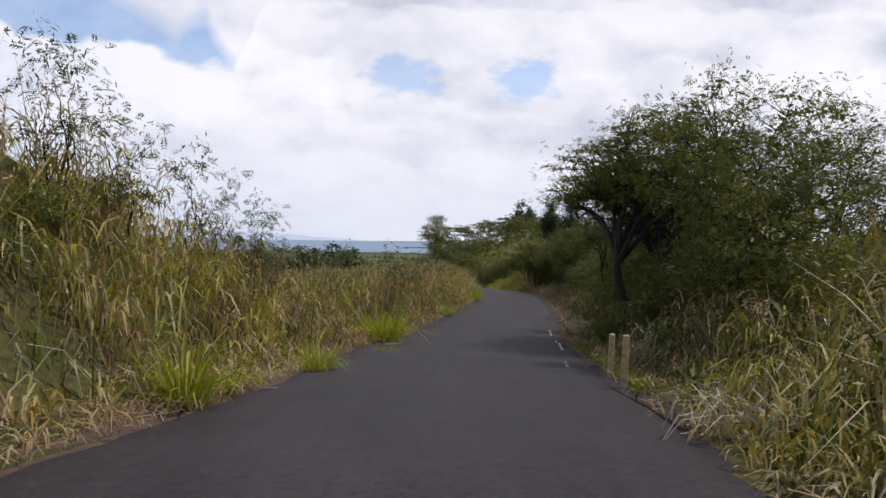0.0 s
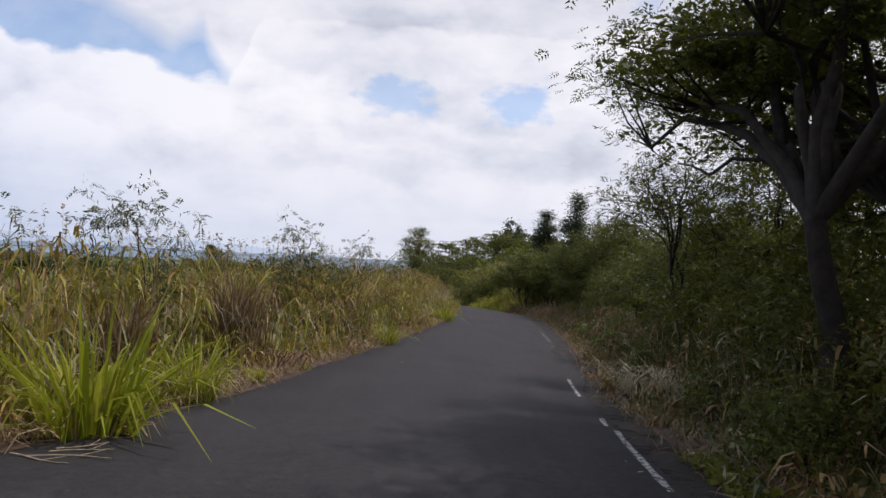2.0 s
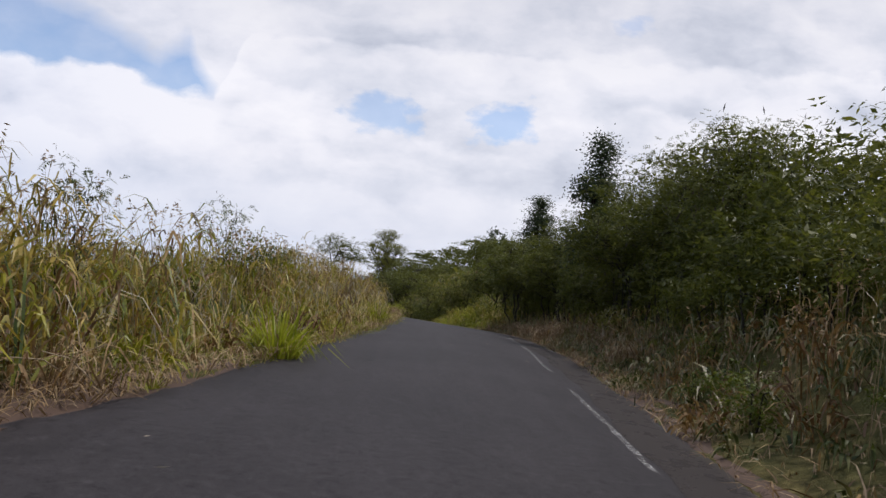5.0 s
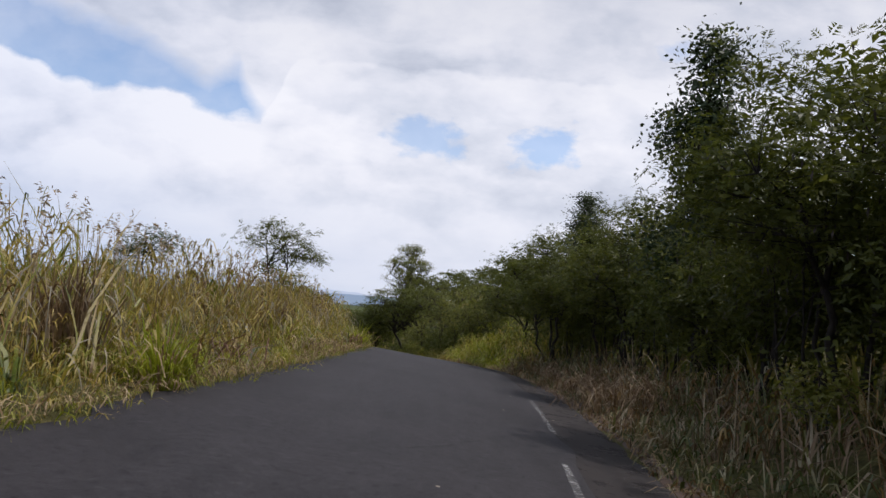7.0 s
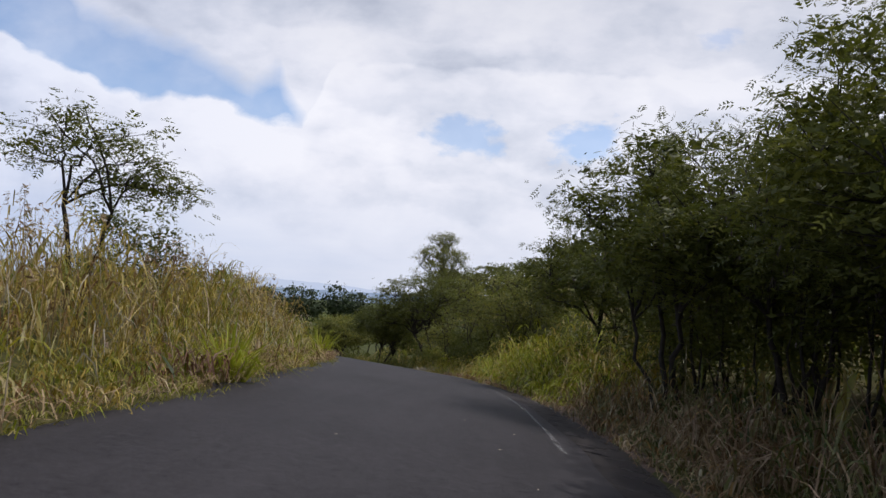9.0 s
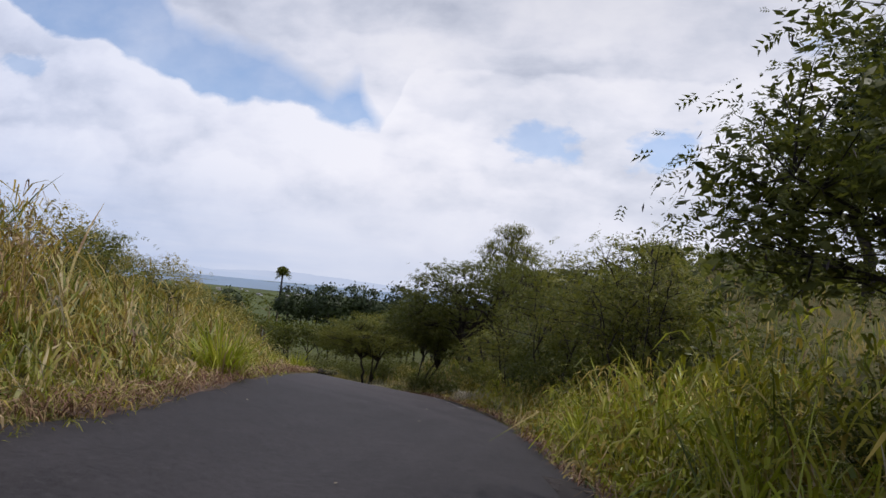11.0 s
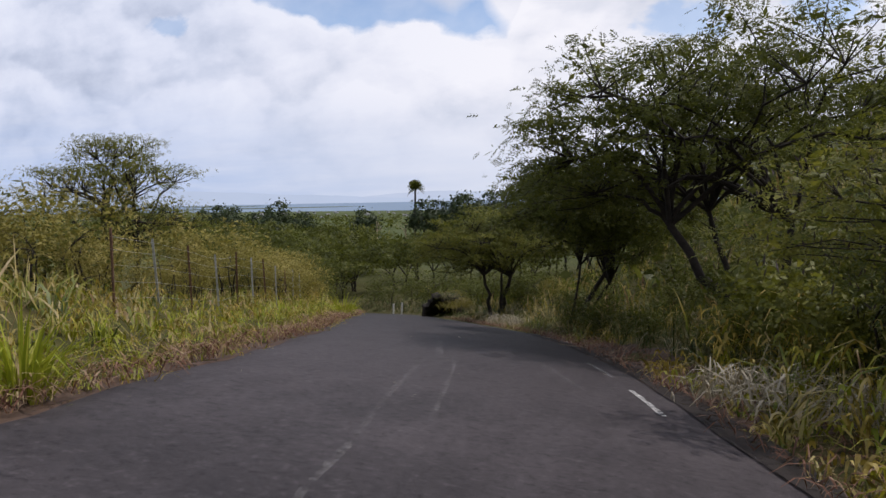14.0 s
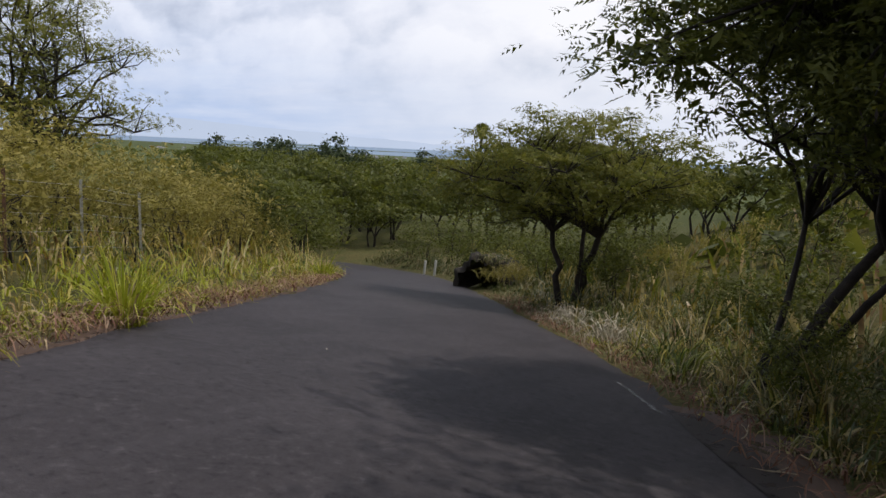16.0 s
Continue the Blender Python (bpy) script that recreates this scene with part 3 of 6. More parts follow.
def strip(name, s0, s1, lat0, lat1, wide, mat, label, lift=0.008, wob=0.0, step=0.25):
    """A film on the road from (s0, lat0) to (s1, lat1)."""
    k = max(3, int(abs(math.hypot(s1 - s0, lat1 - lat0)) / step))
    t = np.linspace(0, 1, k)
    s, lat = s0 + (s1 - s0) * t, lat0 + (lat1 - lat0) * t + wob * wave(t * 9, t, 1.0, s0)
    ds, dl = s1 - s0, lat1 - lat0
    ln = math.hypot(ds, dl)
    off = np.linspace(-0.5, 0.5, 4)[None] * wide * (1 + 0.25 * wave(t * 20, t, 1.0, lat0))[:, None]
    S, L = s[:, None] - off * dl / ln, lat[:, None] + off * ds / ln
    px, py = at(S, L)
    pz = road_z(S, L) + 0.012 * wave(px, py, 1.7, 1) + lift
    ob = part(name, grid_mesh(name, np.stack([px, py, pz], -1), mat), road, label)
    return ob


# ---- marks on the road ----
for s0, s1, l0, l1 in ((18.6, 21.3, 1.63, 1.74), (25.2, 29.6, 2.1, 2.35), (30.0, 30.9, 2.25, 2.28), (34.4, 38.2, 2.15, 1.97), (43.6, 47.5, 2.05, 1.86),
                       (52.0, 58.5, 1.3, 0.95), (61.9, 62.5, 0.88, 0.84), (62.8, 63.3, 0.82, 0.8), (63.6, 71.6, 0.78, 0.98), (74.5, 80.0, 1.15, 1.25), (90.2, 103.0, 1.22, 1.3),
                       (123.3, 126.5, 2.03, 1.97), (131.6, 133.8, 2.14, 2.16), (135.4, 137.9, 2.17, 2.19), (126.9, 127.9, 1.95, 1.97), (149.6, 151.8, 2.78, 2.76)):
    strip("edge_line", s0, s1, l0, l1, 0.095, M_FAINT if 38.5 < s0 < 105 or s0 < 20 or s0 > 134 else M_PAINT, "worn white edge line dash")
for s0, s1, l0, l1, w in ((130.0, 134.9, -1.56, -1.5, 0.1), (134.8, 135.5, -1.45, -0.88, 0.16), (129.4, 135.5, -0.92, -0.88, 0.08), (133.2, 137.4, 1.25, 0.8, 0.09), (122.0, 129.8, -1.45, -1.54, 0.08),
                          (136.0, 140.0, -1.2, -1.2, 0.14), (117.0, 117.5, -2.8, -2.7, 0.25), (118.4, 118.8, -2.7, -2.5, 0.22), (119.6, 120.0, -3.0, -2.85, 0.2), (36.8, 37.2, -2.7, -2.5, 0.12)):
    strip("paint_trace", s0, s1, l0, l1, w, M_CHALK, "faint chalky remains of an old road marking", wob=0.02)
for s0, s1, l0, l1, w in ((17.4, 17.9, -3.2, 2.0, 0.18), (36.9, 37.3, 1.9, 3.0, 0.22), (70.6, 73.0, -1.0, 0.2, 0.05)):
    strip("tar_seam", s0, s1, l0, l1, w, M_TAR, "dark tar seam in the asphalt", lift=0.005, wob=0.08)


for s0, s1, l0, l1, w in ((10, 46, 2.55, 2.75, 0.7), (46, 62, 1.9, 1.55, 0.8), (62, 80, 1.6, 1.75, 1.0), (80, 108, 2.0, 1.85, 0.8), (120, 150, 2.75, 3.25, 0.55)):
    strip("shoulder", s0, s1, l0, l1, w, M_GRIT, "dark dirty shoulder beyond the edge line", lift=0.005, wob=0.1)
def verge(s0, s1, side, inner, outer):
    """Bare red-brown earth along the edge of the asphalt, ragged at both sides."""
    S, O = np.meshgrid(np.arange(s0, s1, 0.4), np.linspace(inner, outer, 9), indexing="ij")
    O = O + 0.16 * wave(S, S * 0 + side, 1.1, side) * np.linspace(1, 0.3, 9)
    L = np.where(side < 0, left_edge(S) - O, right_edge(S) + O)
    px, py = at(S, L)
    pz = np.maximum(ground_z(px, py).reshape(px.shape), road_z(S, L) + 0.012 * wave(px, py, 1.7, 1) - 0.06 * np.clip((O + 0.5) / 0.5, 0, 1)) + 0.014
    pz[:, 0] -= 0.07
    return tagged(new("verge", grid_mesh("verge", np.stack([px, py, pz], -1), M_DIRT)), "bare red-brown earth along the asphalt edge", "verge", kind="structure")


verge(-10, 56, -1, -0.26, 0.95)
verge(105, 175, -1, -0.2, 0.12)
verge(131, 151, 1, -0.5, 1.9)
verge(10, 116, 1, -0.1, 0.8)
r = np.random.default_rng(95)
k = 70
fs, fl = r.uniform(0, 165, k), r.uniform(-4.0, 2.2, k)
fx, fy = at(fs, fl)
fo = np.stack([fx, fy, road_z(fs, fl) + 0.03], -1)
V, F = leaves(fo, r.uniform(0.03, 0.08, k), r, 1.6)
V[:, 2] = np.repeat(fo[:, 2], 4) + (V[:, 2] - np.repeat(fo[:, 2], 4)) * 0.12
tagged(new("fallen_leaf_scatter", mesh_from("fallen_leaf_scatter", V, F, M_PALE)), "small pale leaves fallen on the asphalt", "fallen leaves", kind="stuff")
k = 1500
fs, out = r.uniform(13.5, 27, k), np.abs(r.normal(0, 0.35, k)) - 0.15
fl = right_edge(fs) + out
fx, fy = at(fs, fl)
fo = np.stack([fx, fy, np.maximum(ground_z(fx, fy), road_z(fs, fl)) + r.uniform(0.03, 0.2, k)], -1)
V, F = leaves(fo, r.uniform(0.06, 0.12, k), r, 1.2)
tagged(new("creeping_weed", mesh_from("creeping_weed", V, F, M_LIGHT)), "low light green creeping weed at the road edge", "weed", kind="stuff")


# ---- grass ----
def scatter(k, s0, s1, side, near, deep, r, power=1.6):
    """Places beside the road: run, offset and distance from its edge, thicker towards it."""
    s = r.uniform(s0, s1, k)
    out = near + (deep - near) * r.random(k) ** power
    lat = np.where(side < 0, left_edge(s) - out, right_edge(s) + out)
    px, py = at(s, lat)
    return s, lat, out, np.stack([px, py, ground_z(px, py) - 0.05], -1)


def grass(name, label, k, s0, s1, side, near, deep, tall, mat, seed, width=(0.022, 0.052), power=1.5, droop=0.75):
    r = np.random.default_rng(seed)
    s, lat, out, root = scatter(k, s0, s1, side, near, deep, r, power)
    # tufts: pull roots together
    cell = np.floor(root[:, :2] / 0.8)
    hub = (cell + 0.5 + 0.3 * np.sin(cell[:, ::-1] * 12.9898 + cell * 78.233)) * 0.8
    root[:, :2] += (hub - root[:, :2]) * r.uniform(0.2, 0.85, (k, 1))
    lump = np.sin(cell[:, 0] * 127.1 + cell[:, 1] * 311.7) * 0.5 + 0.5
    ragged = 0.55 * (0.5 + 0.5 * np.sin(s * 1.9 + 2.2 * np.sin(s * 0.63)))
    h = tall(s) * (0.3 + 0.7 * smooth(0.0, 1.5, out - ragged)) * (0.48 + 0.8 * lump) * (0.9 + 0.3 * wave(root[:, 0], root[:, 1], 2.2, seed)) * r.uniform(0.45, 1.08, k)
    w = r.uniform(*width, k)
    a = r.uniform(0, 2 * np.pi, k)
    lean = np.stack([np.cos(a), np.sin(a)], -1) * r.uniform(0.05, 0.62, k)[:, None] + (root[:, :2] - hub) * 0.8
    arch = r.random(k) < 0.6
    lean[arch] *= 1.35
    w[arch] *= 1.35
    curl = np.where(arch, r.uniform(0.65, 1.15, k), droop * r.random(k) ** 0.8)
    V, F = blades(root, h, w, lean, curl, r)
    up = np.tile(unit(np.array([0.25 * -side, 0.0, 1.0])), (len(V), 1))
    return tagged(new(name, mesh_from(name, V, F, mat, normals=fluff(V, F, up, 0.5))), label, "grass", kind="stuff")


def canes(s0, s1, side, near, deep, step, per, tall, kinds, seed, label, name="cane_grass", wide=(0.028, 0.06), ragged=0.8):
    """Clumps of cane grass, each of one colour: stalks from the foot, and long leaves that leave them at every height and hang over."""
    r = np.random.default_rng(seed)
    gs, go = np.meshgrid(np.arange(s0, s1, step), np.arange(near, deep, step), indexing="ij")
    hs, ho = gs.ravel() + r.uniform(-0.5, 0.5, gs.size) * step, go.ravel() + r.uniform(-0.5, 0.5, gs.size) * step
    bay = ragged * (0.5 + 0.5 * np.sin(hs * 0.83 + 2.4 * np.sin(hs * 0.31 + seed))) ** 2
    ok = (ho > near + bay - 0.15) & (r.random(len(hs)) < np.where((wave(hs, ho * 1.3, 0.9, seed) < -0.3) & (tall(hs) > 1.0), 0.15, 0.95))
    hs, ho, bay = hs[ok], ho[ok], bay[ok]
    lat = np.where(side < 0, left_edge(hs) - ho, right_edge(hs) + ho)
    hx, hy = at(hs, lat)
    big = tall(hs) * (0.3 + 0.7 * smooth(0, 1.3, ho - bay - near)) * r.uniform(0.5, 1.15, len(hs)) * (1 + 0.34 * wave(hx, hy, 2.0, seed))
    tint = 0.5 + 0.45 * wave(hx, hy, 1.5, seed + 3) + r.normal(0, 0.2, len(hs))
    kind = np.clip((np.clip(tint, 0, 0.999) * len(kinds)).astype(int), 0, len(kinds) - 1)
    hz = ground_z(hx, hy) - 0.05
    for q, mat in enumerate(kinds):
        i = np.repeat(np.flatnonzero(kind == q), per)
        k = len(i)
        if not k:
            continue
        a, f = r.uniform(0, 2 * np.pi, k), r.random(k)
        way = np.stack([np.cos(a), np.sin(a)], -1)
        upper = r.random(k) < 0.8
        lift = np.where(upper, big[i] * r.uniform(0.06, 0.88, k), 0.0)
        off = 0.05 + 0.22 * np.sqrt(f) + np.where(upper, lift * 0.16, 0)
        root = np.concatenate([np.stack([hx[i], hy[i]], -1) + way * off[:, None], (hz[i] + lift)[:, None]], 1)
        h = np.where(upper, r.uniform(0.3, 0.72, k) * np.clip(big[i] / 1.8, 0.5, 1.1), big[i] * r.uniform(0.55, 1.05, k))
        lean = way * np.where(upper, r.uniform(0.3, 1.1, k), r.uniform(0.03, 0.35, k))[:, None] + r.normal(0, 0.22, (k, 2))
        curl = np.where(upper, r.uniform(0.5, 1.7, k), r.uniform(0.0, 0.5, k))
        V, F = blades(root, h, r.uniform(*wide, k) * np.where(upper, 1.1, 0.5), lean, curl, r)
        out = unit(np.repeat(np.concatenate([way, np.full((k, 1), 0.8)], 1), 8, 0))
        tagged(new(name, mesh_from(name, V, F, mat, normals=fluff(V, F, out, 0.5))), label, "grass", kind="stuff")


tall_left = table((-12, 2.6), (16, 2.5), (22, 2.4), (36, 2.9), (52, 2.9), (60, 2.1), (75, 2.1), (100, 1.95), (122, 1.5), (130, 0.8), (148, 0.6), (154, 1.1), (165, 1.4), (215, 1.5))
tall_right = table((-12, 1.7), (20, 1.6), (36, 0.9), (58, 0.9), (66, 1.5), (100, 1.6), (106, 1.7), (125, 1.6), (140, 1.3), (160, 1.2), (215, 1.3))
grass("tall_grass", "tall arching roadside grass, green to straw-coloured", 6000, -8, 110, -1, 0.6, 6.5, tall_left, M_GRASS, 11)
canes(-8, 62, -1, 0.1, 3.9, 0.62, 34, table((-12, 2.1), (22, 2.0), (30, 2.1), (36, 2.3), (52, 2.3), (62, 1.9)), (M_CANE, M_GOLD, M_RUSSET, M_CANE, M_GOLD, M_RUSSET, M_CANE), 301, "tall cane grass with hanging leaves, green, straw and brown clumps", wide=(0.022, 0.05))
canes(1, 24, -1, 3.9, 8.4, 0.8, 24, table((1, 1.3), (24, 1.0)), (M_CANE, M_GOLD, M_CANE), 306, "green and straw cane grass on top of the bank", ragged=0.0)
canes(62, 110, -1, 0.3, 4.2, 0.66, 42, table((62, 1.8), (75, 1.9), (100, 1.8), (110, 1.6)), (M_CANE, M_GOLD, M_GOLD, M_RUSSET, M_GOLD, M_CANE), 302, "tall golden cane grass with hanging leaves on the bank", wide=(0.015, 0.034), ragged=0.5)
canes(55, 107, -1, -0.12, 1.3, 0.34, 15, table((55, 0.62), (107, 0.68)), (M_VERGE, M_TUFT, M_VERGE, M_GOLD), 304, "short olive-green grass along the asphalt edge", name="verge_grass", wide=(0.009, 0.02), ragged=0.15)
canes(110, 172, -1, 0.5, 3.4, 0.8, 22, table((110, 1.4), (124, 1.3), (130, 0.7), (148, 0.6), (154, 1.0), (172, 1.3)), (M_CANE, M_GOLD, M_GOLD, M_CANE), 303, "dry and green cane grass beside the road", wide=(0.016, 0.036))
grass("tall_grass", "tall arching roadside grass, green to straw-coloured", 9000, 104, 208, -1, 0.15, 8, tall_left, M_GRASS, 12)
grass("shaded_grass", "tall grass and dry stalks in shade-dark colours beside shrubs", 6000, -8, 110, 1, 0.15, 4.0, tall_right, M_SHADY, 13)
canes(2, 14, 1, 0.3, 4.2, 0.6, 34, table((2, 1.9), (14, 1.6)), (M_DIM, M_CANE, M_DIM, M_GOLD), 311, "cane grass with long hanging leaves, half in shade-dark colours")
canes(14, 62, 1, 0.25, 2.9, 0.66, 30, table((14, 1.5), (34, 1.5), (40, 1.0), (62, 1.1)), (M_DIM, M_DIM, M_RUSSET, M_DIM), 312, "cane grass with pale hanging leaf tips, mostly in shade-dark colours", ragged=0.5)
canes(62, 100, 1, 0.2, 2.6, 0.68, 26, table((62, 1.2), (100, 1.3)), (M_DIM, M_RUSSET, M_DIM), 313, "dull brown and green cane grass under the hedge, partly shade-dark in colour", wide=(0.016, 0.036), ragged=0.4)
canes(100, 117, 1, 0.25, 3.6, 0.6, 36, table((100, 2.0), (108, 2.0), (117, 1.6)), (M_LUSH, M_CANE, M_GOLD, M_LUSH), 314, "lush sunlit cane grass arching at the roadside", wide=(0.035, 0.075), ragged=0.4)
canes(117, 137, 1, 0.3, 3.4, 0.64, 30, table((117, 1.4), (130, 1.5), (137, 1.6)), (M_LUSH, M_GOLD, M_CANE, M_GOLD), 315, "pale and green cane grass with hanging leaves", wide=(0.03, 0.065), ragged=0.5)
canes(144, 172, 1, 0.9, 3.6, 0.74, 24, table((144, 1.1), (172, 1.2)), (M_DIM, M_GOLD, M_DIM), 316, "dull cane grass under trees, mostly in shade-dark colours", wide=(0.016, 0.036), ragged=0.5)
grass("shaded_grass", "tall grass and dry stalks in shade-dark colours beside shrubs", 3000, 132, 147, 1, 1.75, 6.0, tall_right, M_SHADY, 17, (0.016, 0.034))
grass("shaded_grass", "tall grass and dry stalks in shade-dark colours beside shrubs", 3500, 146, 158, 1, 0.6, 6.0, tall_right, M_SHADY, 25, (0.016, 0.034))
grass("tall_grass", "tall arching pale green grass at the roadside", 1500, 121, 133, 1, 0.3, 4.5, table((121, 1.9), (133, 1.7)), M_GRASS, 26, (0.02, 0.04))
grass("tall_grass", "tall arching pale green grass under the trees", 1500, 145, 158, 1, 0.5, 3.0, table((145, 1.5), (158, 1.5)), M_GRASS, 27, (0.018, 0.034))
grass("shaded_grass", "tall grass and dry stalks in shade-dark colours beside shrubs", 6000, 156, 208, 1, 0.75, 6.0, tall_right, M_SHADY, 18)
grass("dry_grass", "brown dead grass and weed stalks under the hedge", 5000, 60, 105, 1, 0.1, 3.0, table((60, 1.1), (74, 1.7), (90, 1.8), (105, 1.3)), M_DRY, 19, (0.014, 0.03))
grass("tall_grass", "dense tall weeds and grass on the bank", 2500, 104, 137, -1, 0.3, 6.0, table((104, 1.7), (124, 1.5), (137, 0.9)), M_GRASS, 28)
grass("tall_grass", "lush tall sunlit grass at the roadside", 1500, 100.5, 118, 1, 0.3, 3.6, table((100, 2.2), (108, 2.2), (118, 1.8)), M_TUFT, 29, (0.025, 0.05))
grass("verge_grass", "low fresh green grass along the road edge", 4000, 54, 106, -1, -0.12, 1.8, table((56, 0.7), (106, 0.8)), M_VERGE, 23, (0.012, 0.026))
grass("verge_grass", "low fresh green grass along the road edge", 5000, 106, 172, -1, 0.1, 2.0, table((106, 0.9), (172, 0.8)), M_TUFT, 24, (0.012, 0.028))
grass("dry_grass", "pale arching dry grass at the road edge", 3000, 14, 60, 1, 0.2, 2.6, table((14, 1.4), (40, 1.3), (60, 1.0)), M_DRY, 20, (0.014, 0.03))
grass("tall_grass", "sunlit tall green grass at the foot of shrubs", 4000, 100, 124, 1, 0.2, 4.0, table((100, 2.0), (110, 2.2), (124, 1.8)), M_GRASS, 15, (0.02, 0.045))
grass("tall_grass", "sunlit tall green grass at the roadside", 2500, 4, 13, 1, 0.4, 4.0, table((4, 1.9), (13, 1.7)), M_GRASS, 16, (0.02, 0.04))


def seed_heads(k, s0, s1, side, tall, seed):
    """Thin dry stalks with feathery heads that stand over the grass."""
    r = np.random.default_rng(seed)
    s, lat, out, root = scatter(k, s0, s1, side, 1.2, 5.5, r, 1.0)
    h = tall(s) * r.uniform(0.6, 1.0, k)
    lean = r.normal(0, 0.12, (k, 2))
    V, F = blades(root, h, np.full(k, 0.016), lean, np.zeros(k), r)
    tip = root + np.concatenate([lean * h[:, None], h[:, None]], 1)
    per = 9
    o = np.repeat(tip, per, 0) + r.normal(0, 0.028, (k * per, 3)) * [1, 1, 2.8] - [0, 0, 0.06]
    Vl, Fl = leaves(o, r.uniform(0.02, 0.045, k * per), r, 3.0)
    return tagged(new("seed_stalk_mass", mesh_from("seed_stalk_mass", *joined((V, F), (Vl, Fl)), M_LITTER)), "dry seed stalks standing over the tall grass", "grass", kind="stuff")


def far_grass(k, s0, s1, side, near, deep, mat, seed):
    r = np.random.default_rng(seed)
    s, lat, out, root = scatter(k, s0, s1, side, near, deep, r, 1.0)
    a = r.uniform(0, 6.3, k)
    V, F = blades(root, r.uniform(0.6, 1.7, k), r.uniform(0.1, 0.2, k), np.stack([np.cos(a), np.sin(a)], -1) * 0.3, r.uniform(0, 0.3, k), r)
    return tagged(new("field_grass", mesh_from("field_grass", V, F, mat)), "rough grass and weeds of the open field", "grass", kind="stuff")


seed_heads(1500, -6, 108, -1, tall_left, 61)
seed_heads(500, 4, 60, 1, table((0, 1.9), (60, 1.6)), 62)
far_grass(7000, -8, 150, -1, 6, 42, M_GRASS, 21)
far_grass(7000, -8, 190, 1, 3.5, 34, M_GRASS, 22)


def litter(k, s0, s1, side, seed, mat=M_LITTER, deep=0.9):
    """Dead blades lying flat along the edge of the asphalt."""
    r = np.random.default_rng(seed)
    s, lat, out, root = scatter(k, s0, s1, side, -0.25, deep, r, 1.0)
    out_z = np.where(out < 0.05, road_z(s, lat) + 0.02, root[:, 2] + 0.07)
    root[:, 2] = out_z
    a = r.uniform(0, 6.3, k)
    V, F = blades(root, r.uniform(0.1, 0.5, k), r.uniform(0.01, 0.025, k), np.stack([np.cos(a), np.sin(a)], -1) * r.uniform(0.7, 1.6, k)[:, None], r.uniform(0.55, 0.95, k), r)
    return tagged(new("grass_litter", mesh_from("grass_litter", V, F, mat)), "dead straw-coloured grass lying along the road edge", "litter", kind="stuff")


litter(6500, -8, 58, -1, 31)
litter(1800, 58, 110, -1, 36, deep=0.35)
litter(2500, -8, 110, 1, 32)
litter(2000, 104, 172, -1, 33)
litter(4000, 104, 172, -1, 34, M_RED, 0.45)
canes(106, 172, -1, 0.05, 1.0, 0.36, 12, table((106, 0.5), (172, 0.5)), (M_VERGE, M_CANE, M_GOLD), 305, "short green and straw grass along the asphalt edge", name="verge_grass", wide=(0.008, 0.018), ragged=0.25)
litter(3500, 104, 172, 1, 35, M_RED, 1.3)


def tuft(seed, k=190, tall=0.95, mat=M_TUFT):
    r = np.random.default_rng(seed)
    a = r.uniform(0, 2 * np.pi, k)
    rad = np.sqrt(r.random(k)) * 0.24
    root = np.stack([np.cos(a) * rad, np.sin(a) * rad, np.zeros(k) - 0.04], -1)
    h = tall * r.uniform(0.45, 1.1, k)
    lean = np.stack([np.cos(a), np.sin(a)], -1) * (0.12 + 0.55 * r.random(k) * (0.5 + rad / 0.24))[:, None]
    V, F = blades(root, h, r.uniform(0.014, 0.03, k), lean * r.uniform(0.6, 1.5, (k, 1)), r.uniform(0.05, 1.0, k), r)
    return mesh_from("leaf_mass", V, F, mat)


tufts = []
for v in range(3):
    ob = thing("grass_tuft", "tuft of fresh yellow-green grass at the road edge", "grass tuft", group="fresh tufts along the road")
    tagged(part("leaf_mass", tuft(40 + v), ob), kind="stuff")
    tagged(part("dead_base", tuft(50 + v, 60, 0.5, M_LITTER), ob, "dry straw-coloured blades round the foot"), kind="stuff")
    tufts.append(ob)
spots = [(21.2, -3.85, 0.4), (21.7, -3.5, 0.34), (9.6, -5.0, 1.25), (11.0, -4.95, 1.3), (12.0, -4.9, 1.2), (15.4, -4.6, 0.8), (21.6, -5.6, 1.15), (23.2, -5.2, 1.05), (25.8, -4.85, 1.5), (26.7, -5.2, 1.6), (34.0, -4.75, 1.1), (28.8, -4.9, 1.0), (31.4, -4.8, 1.1), (38.4, -4.7, 0.9),
         (42.6, -4.9, 0.9), (46.0, -5.0, 1.0), (52.5, -5.0, 1.0), (57.0, -4.9, 1.1), (63.4, -5.2, 1.2), (66.6, -5.0, 1.1), (72.0, -5.1, 0.9), (78.0, -5.0, 1.1), (84.0, -5.0, 1.0), (92.0, -4.9, 1.0), (99.0, -5.0, 1.0),
         (109.0, -5.1, 1.1), (113.0, -5.2, 1.2), (116.5, -5.3, 1.1), (121.0, -5.2, 1.0), (128.0, -5.0, 0.8), (140.5, -5.1, 1.0), (146.5, -4.9, 0.8), (149.6, -4.7, 1.2), (152.5, -4.7, 1.1), (157.0, -4.6, 1.3),
         (168.0, -4.6, 1.2), (24.0, 3.1, 0.6), (109.0, 3.1, 1.2), (112.0, 3.3, 1.1), (132.5, 4.2, 1.3), (157.5, 3.7, 1.2)]
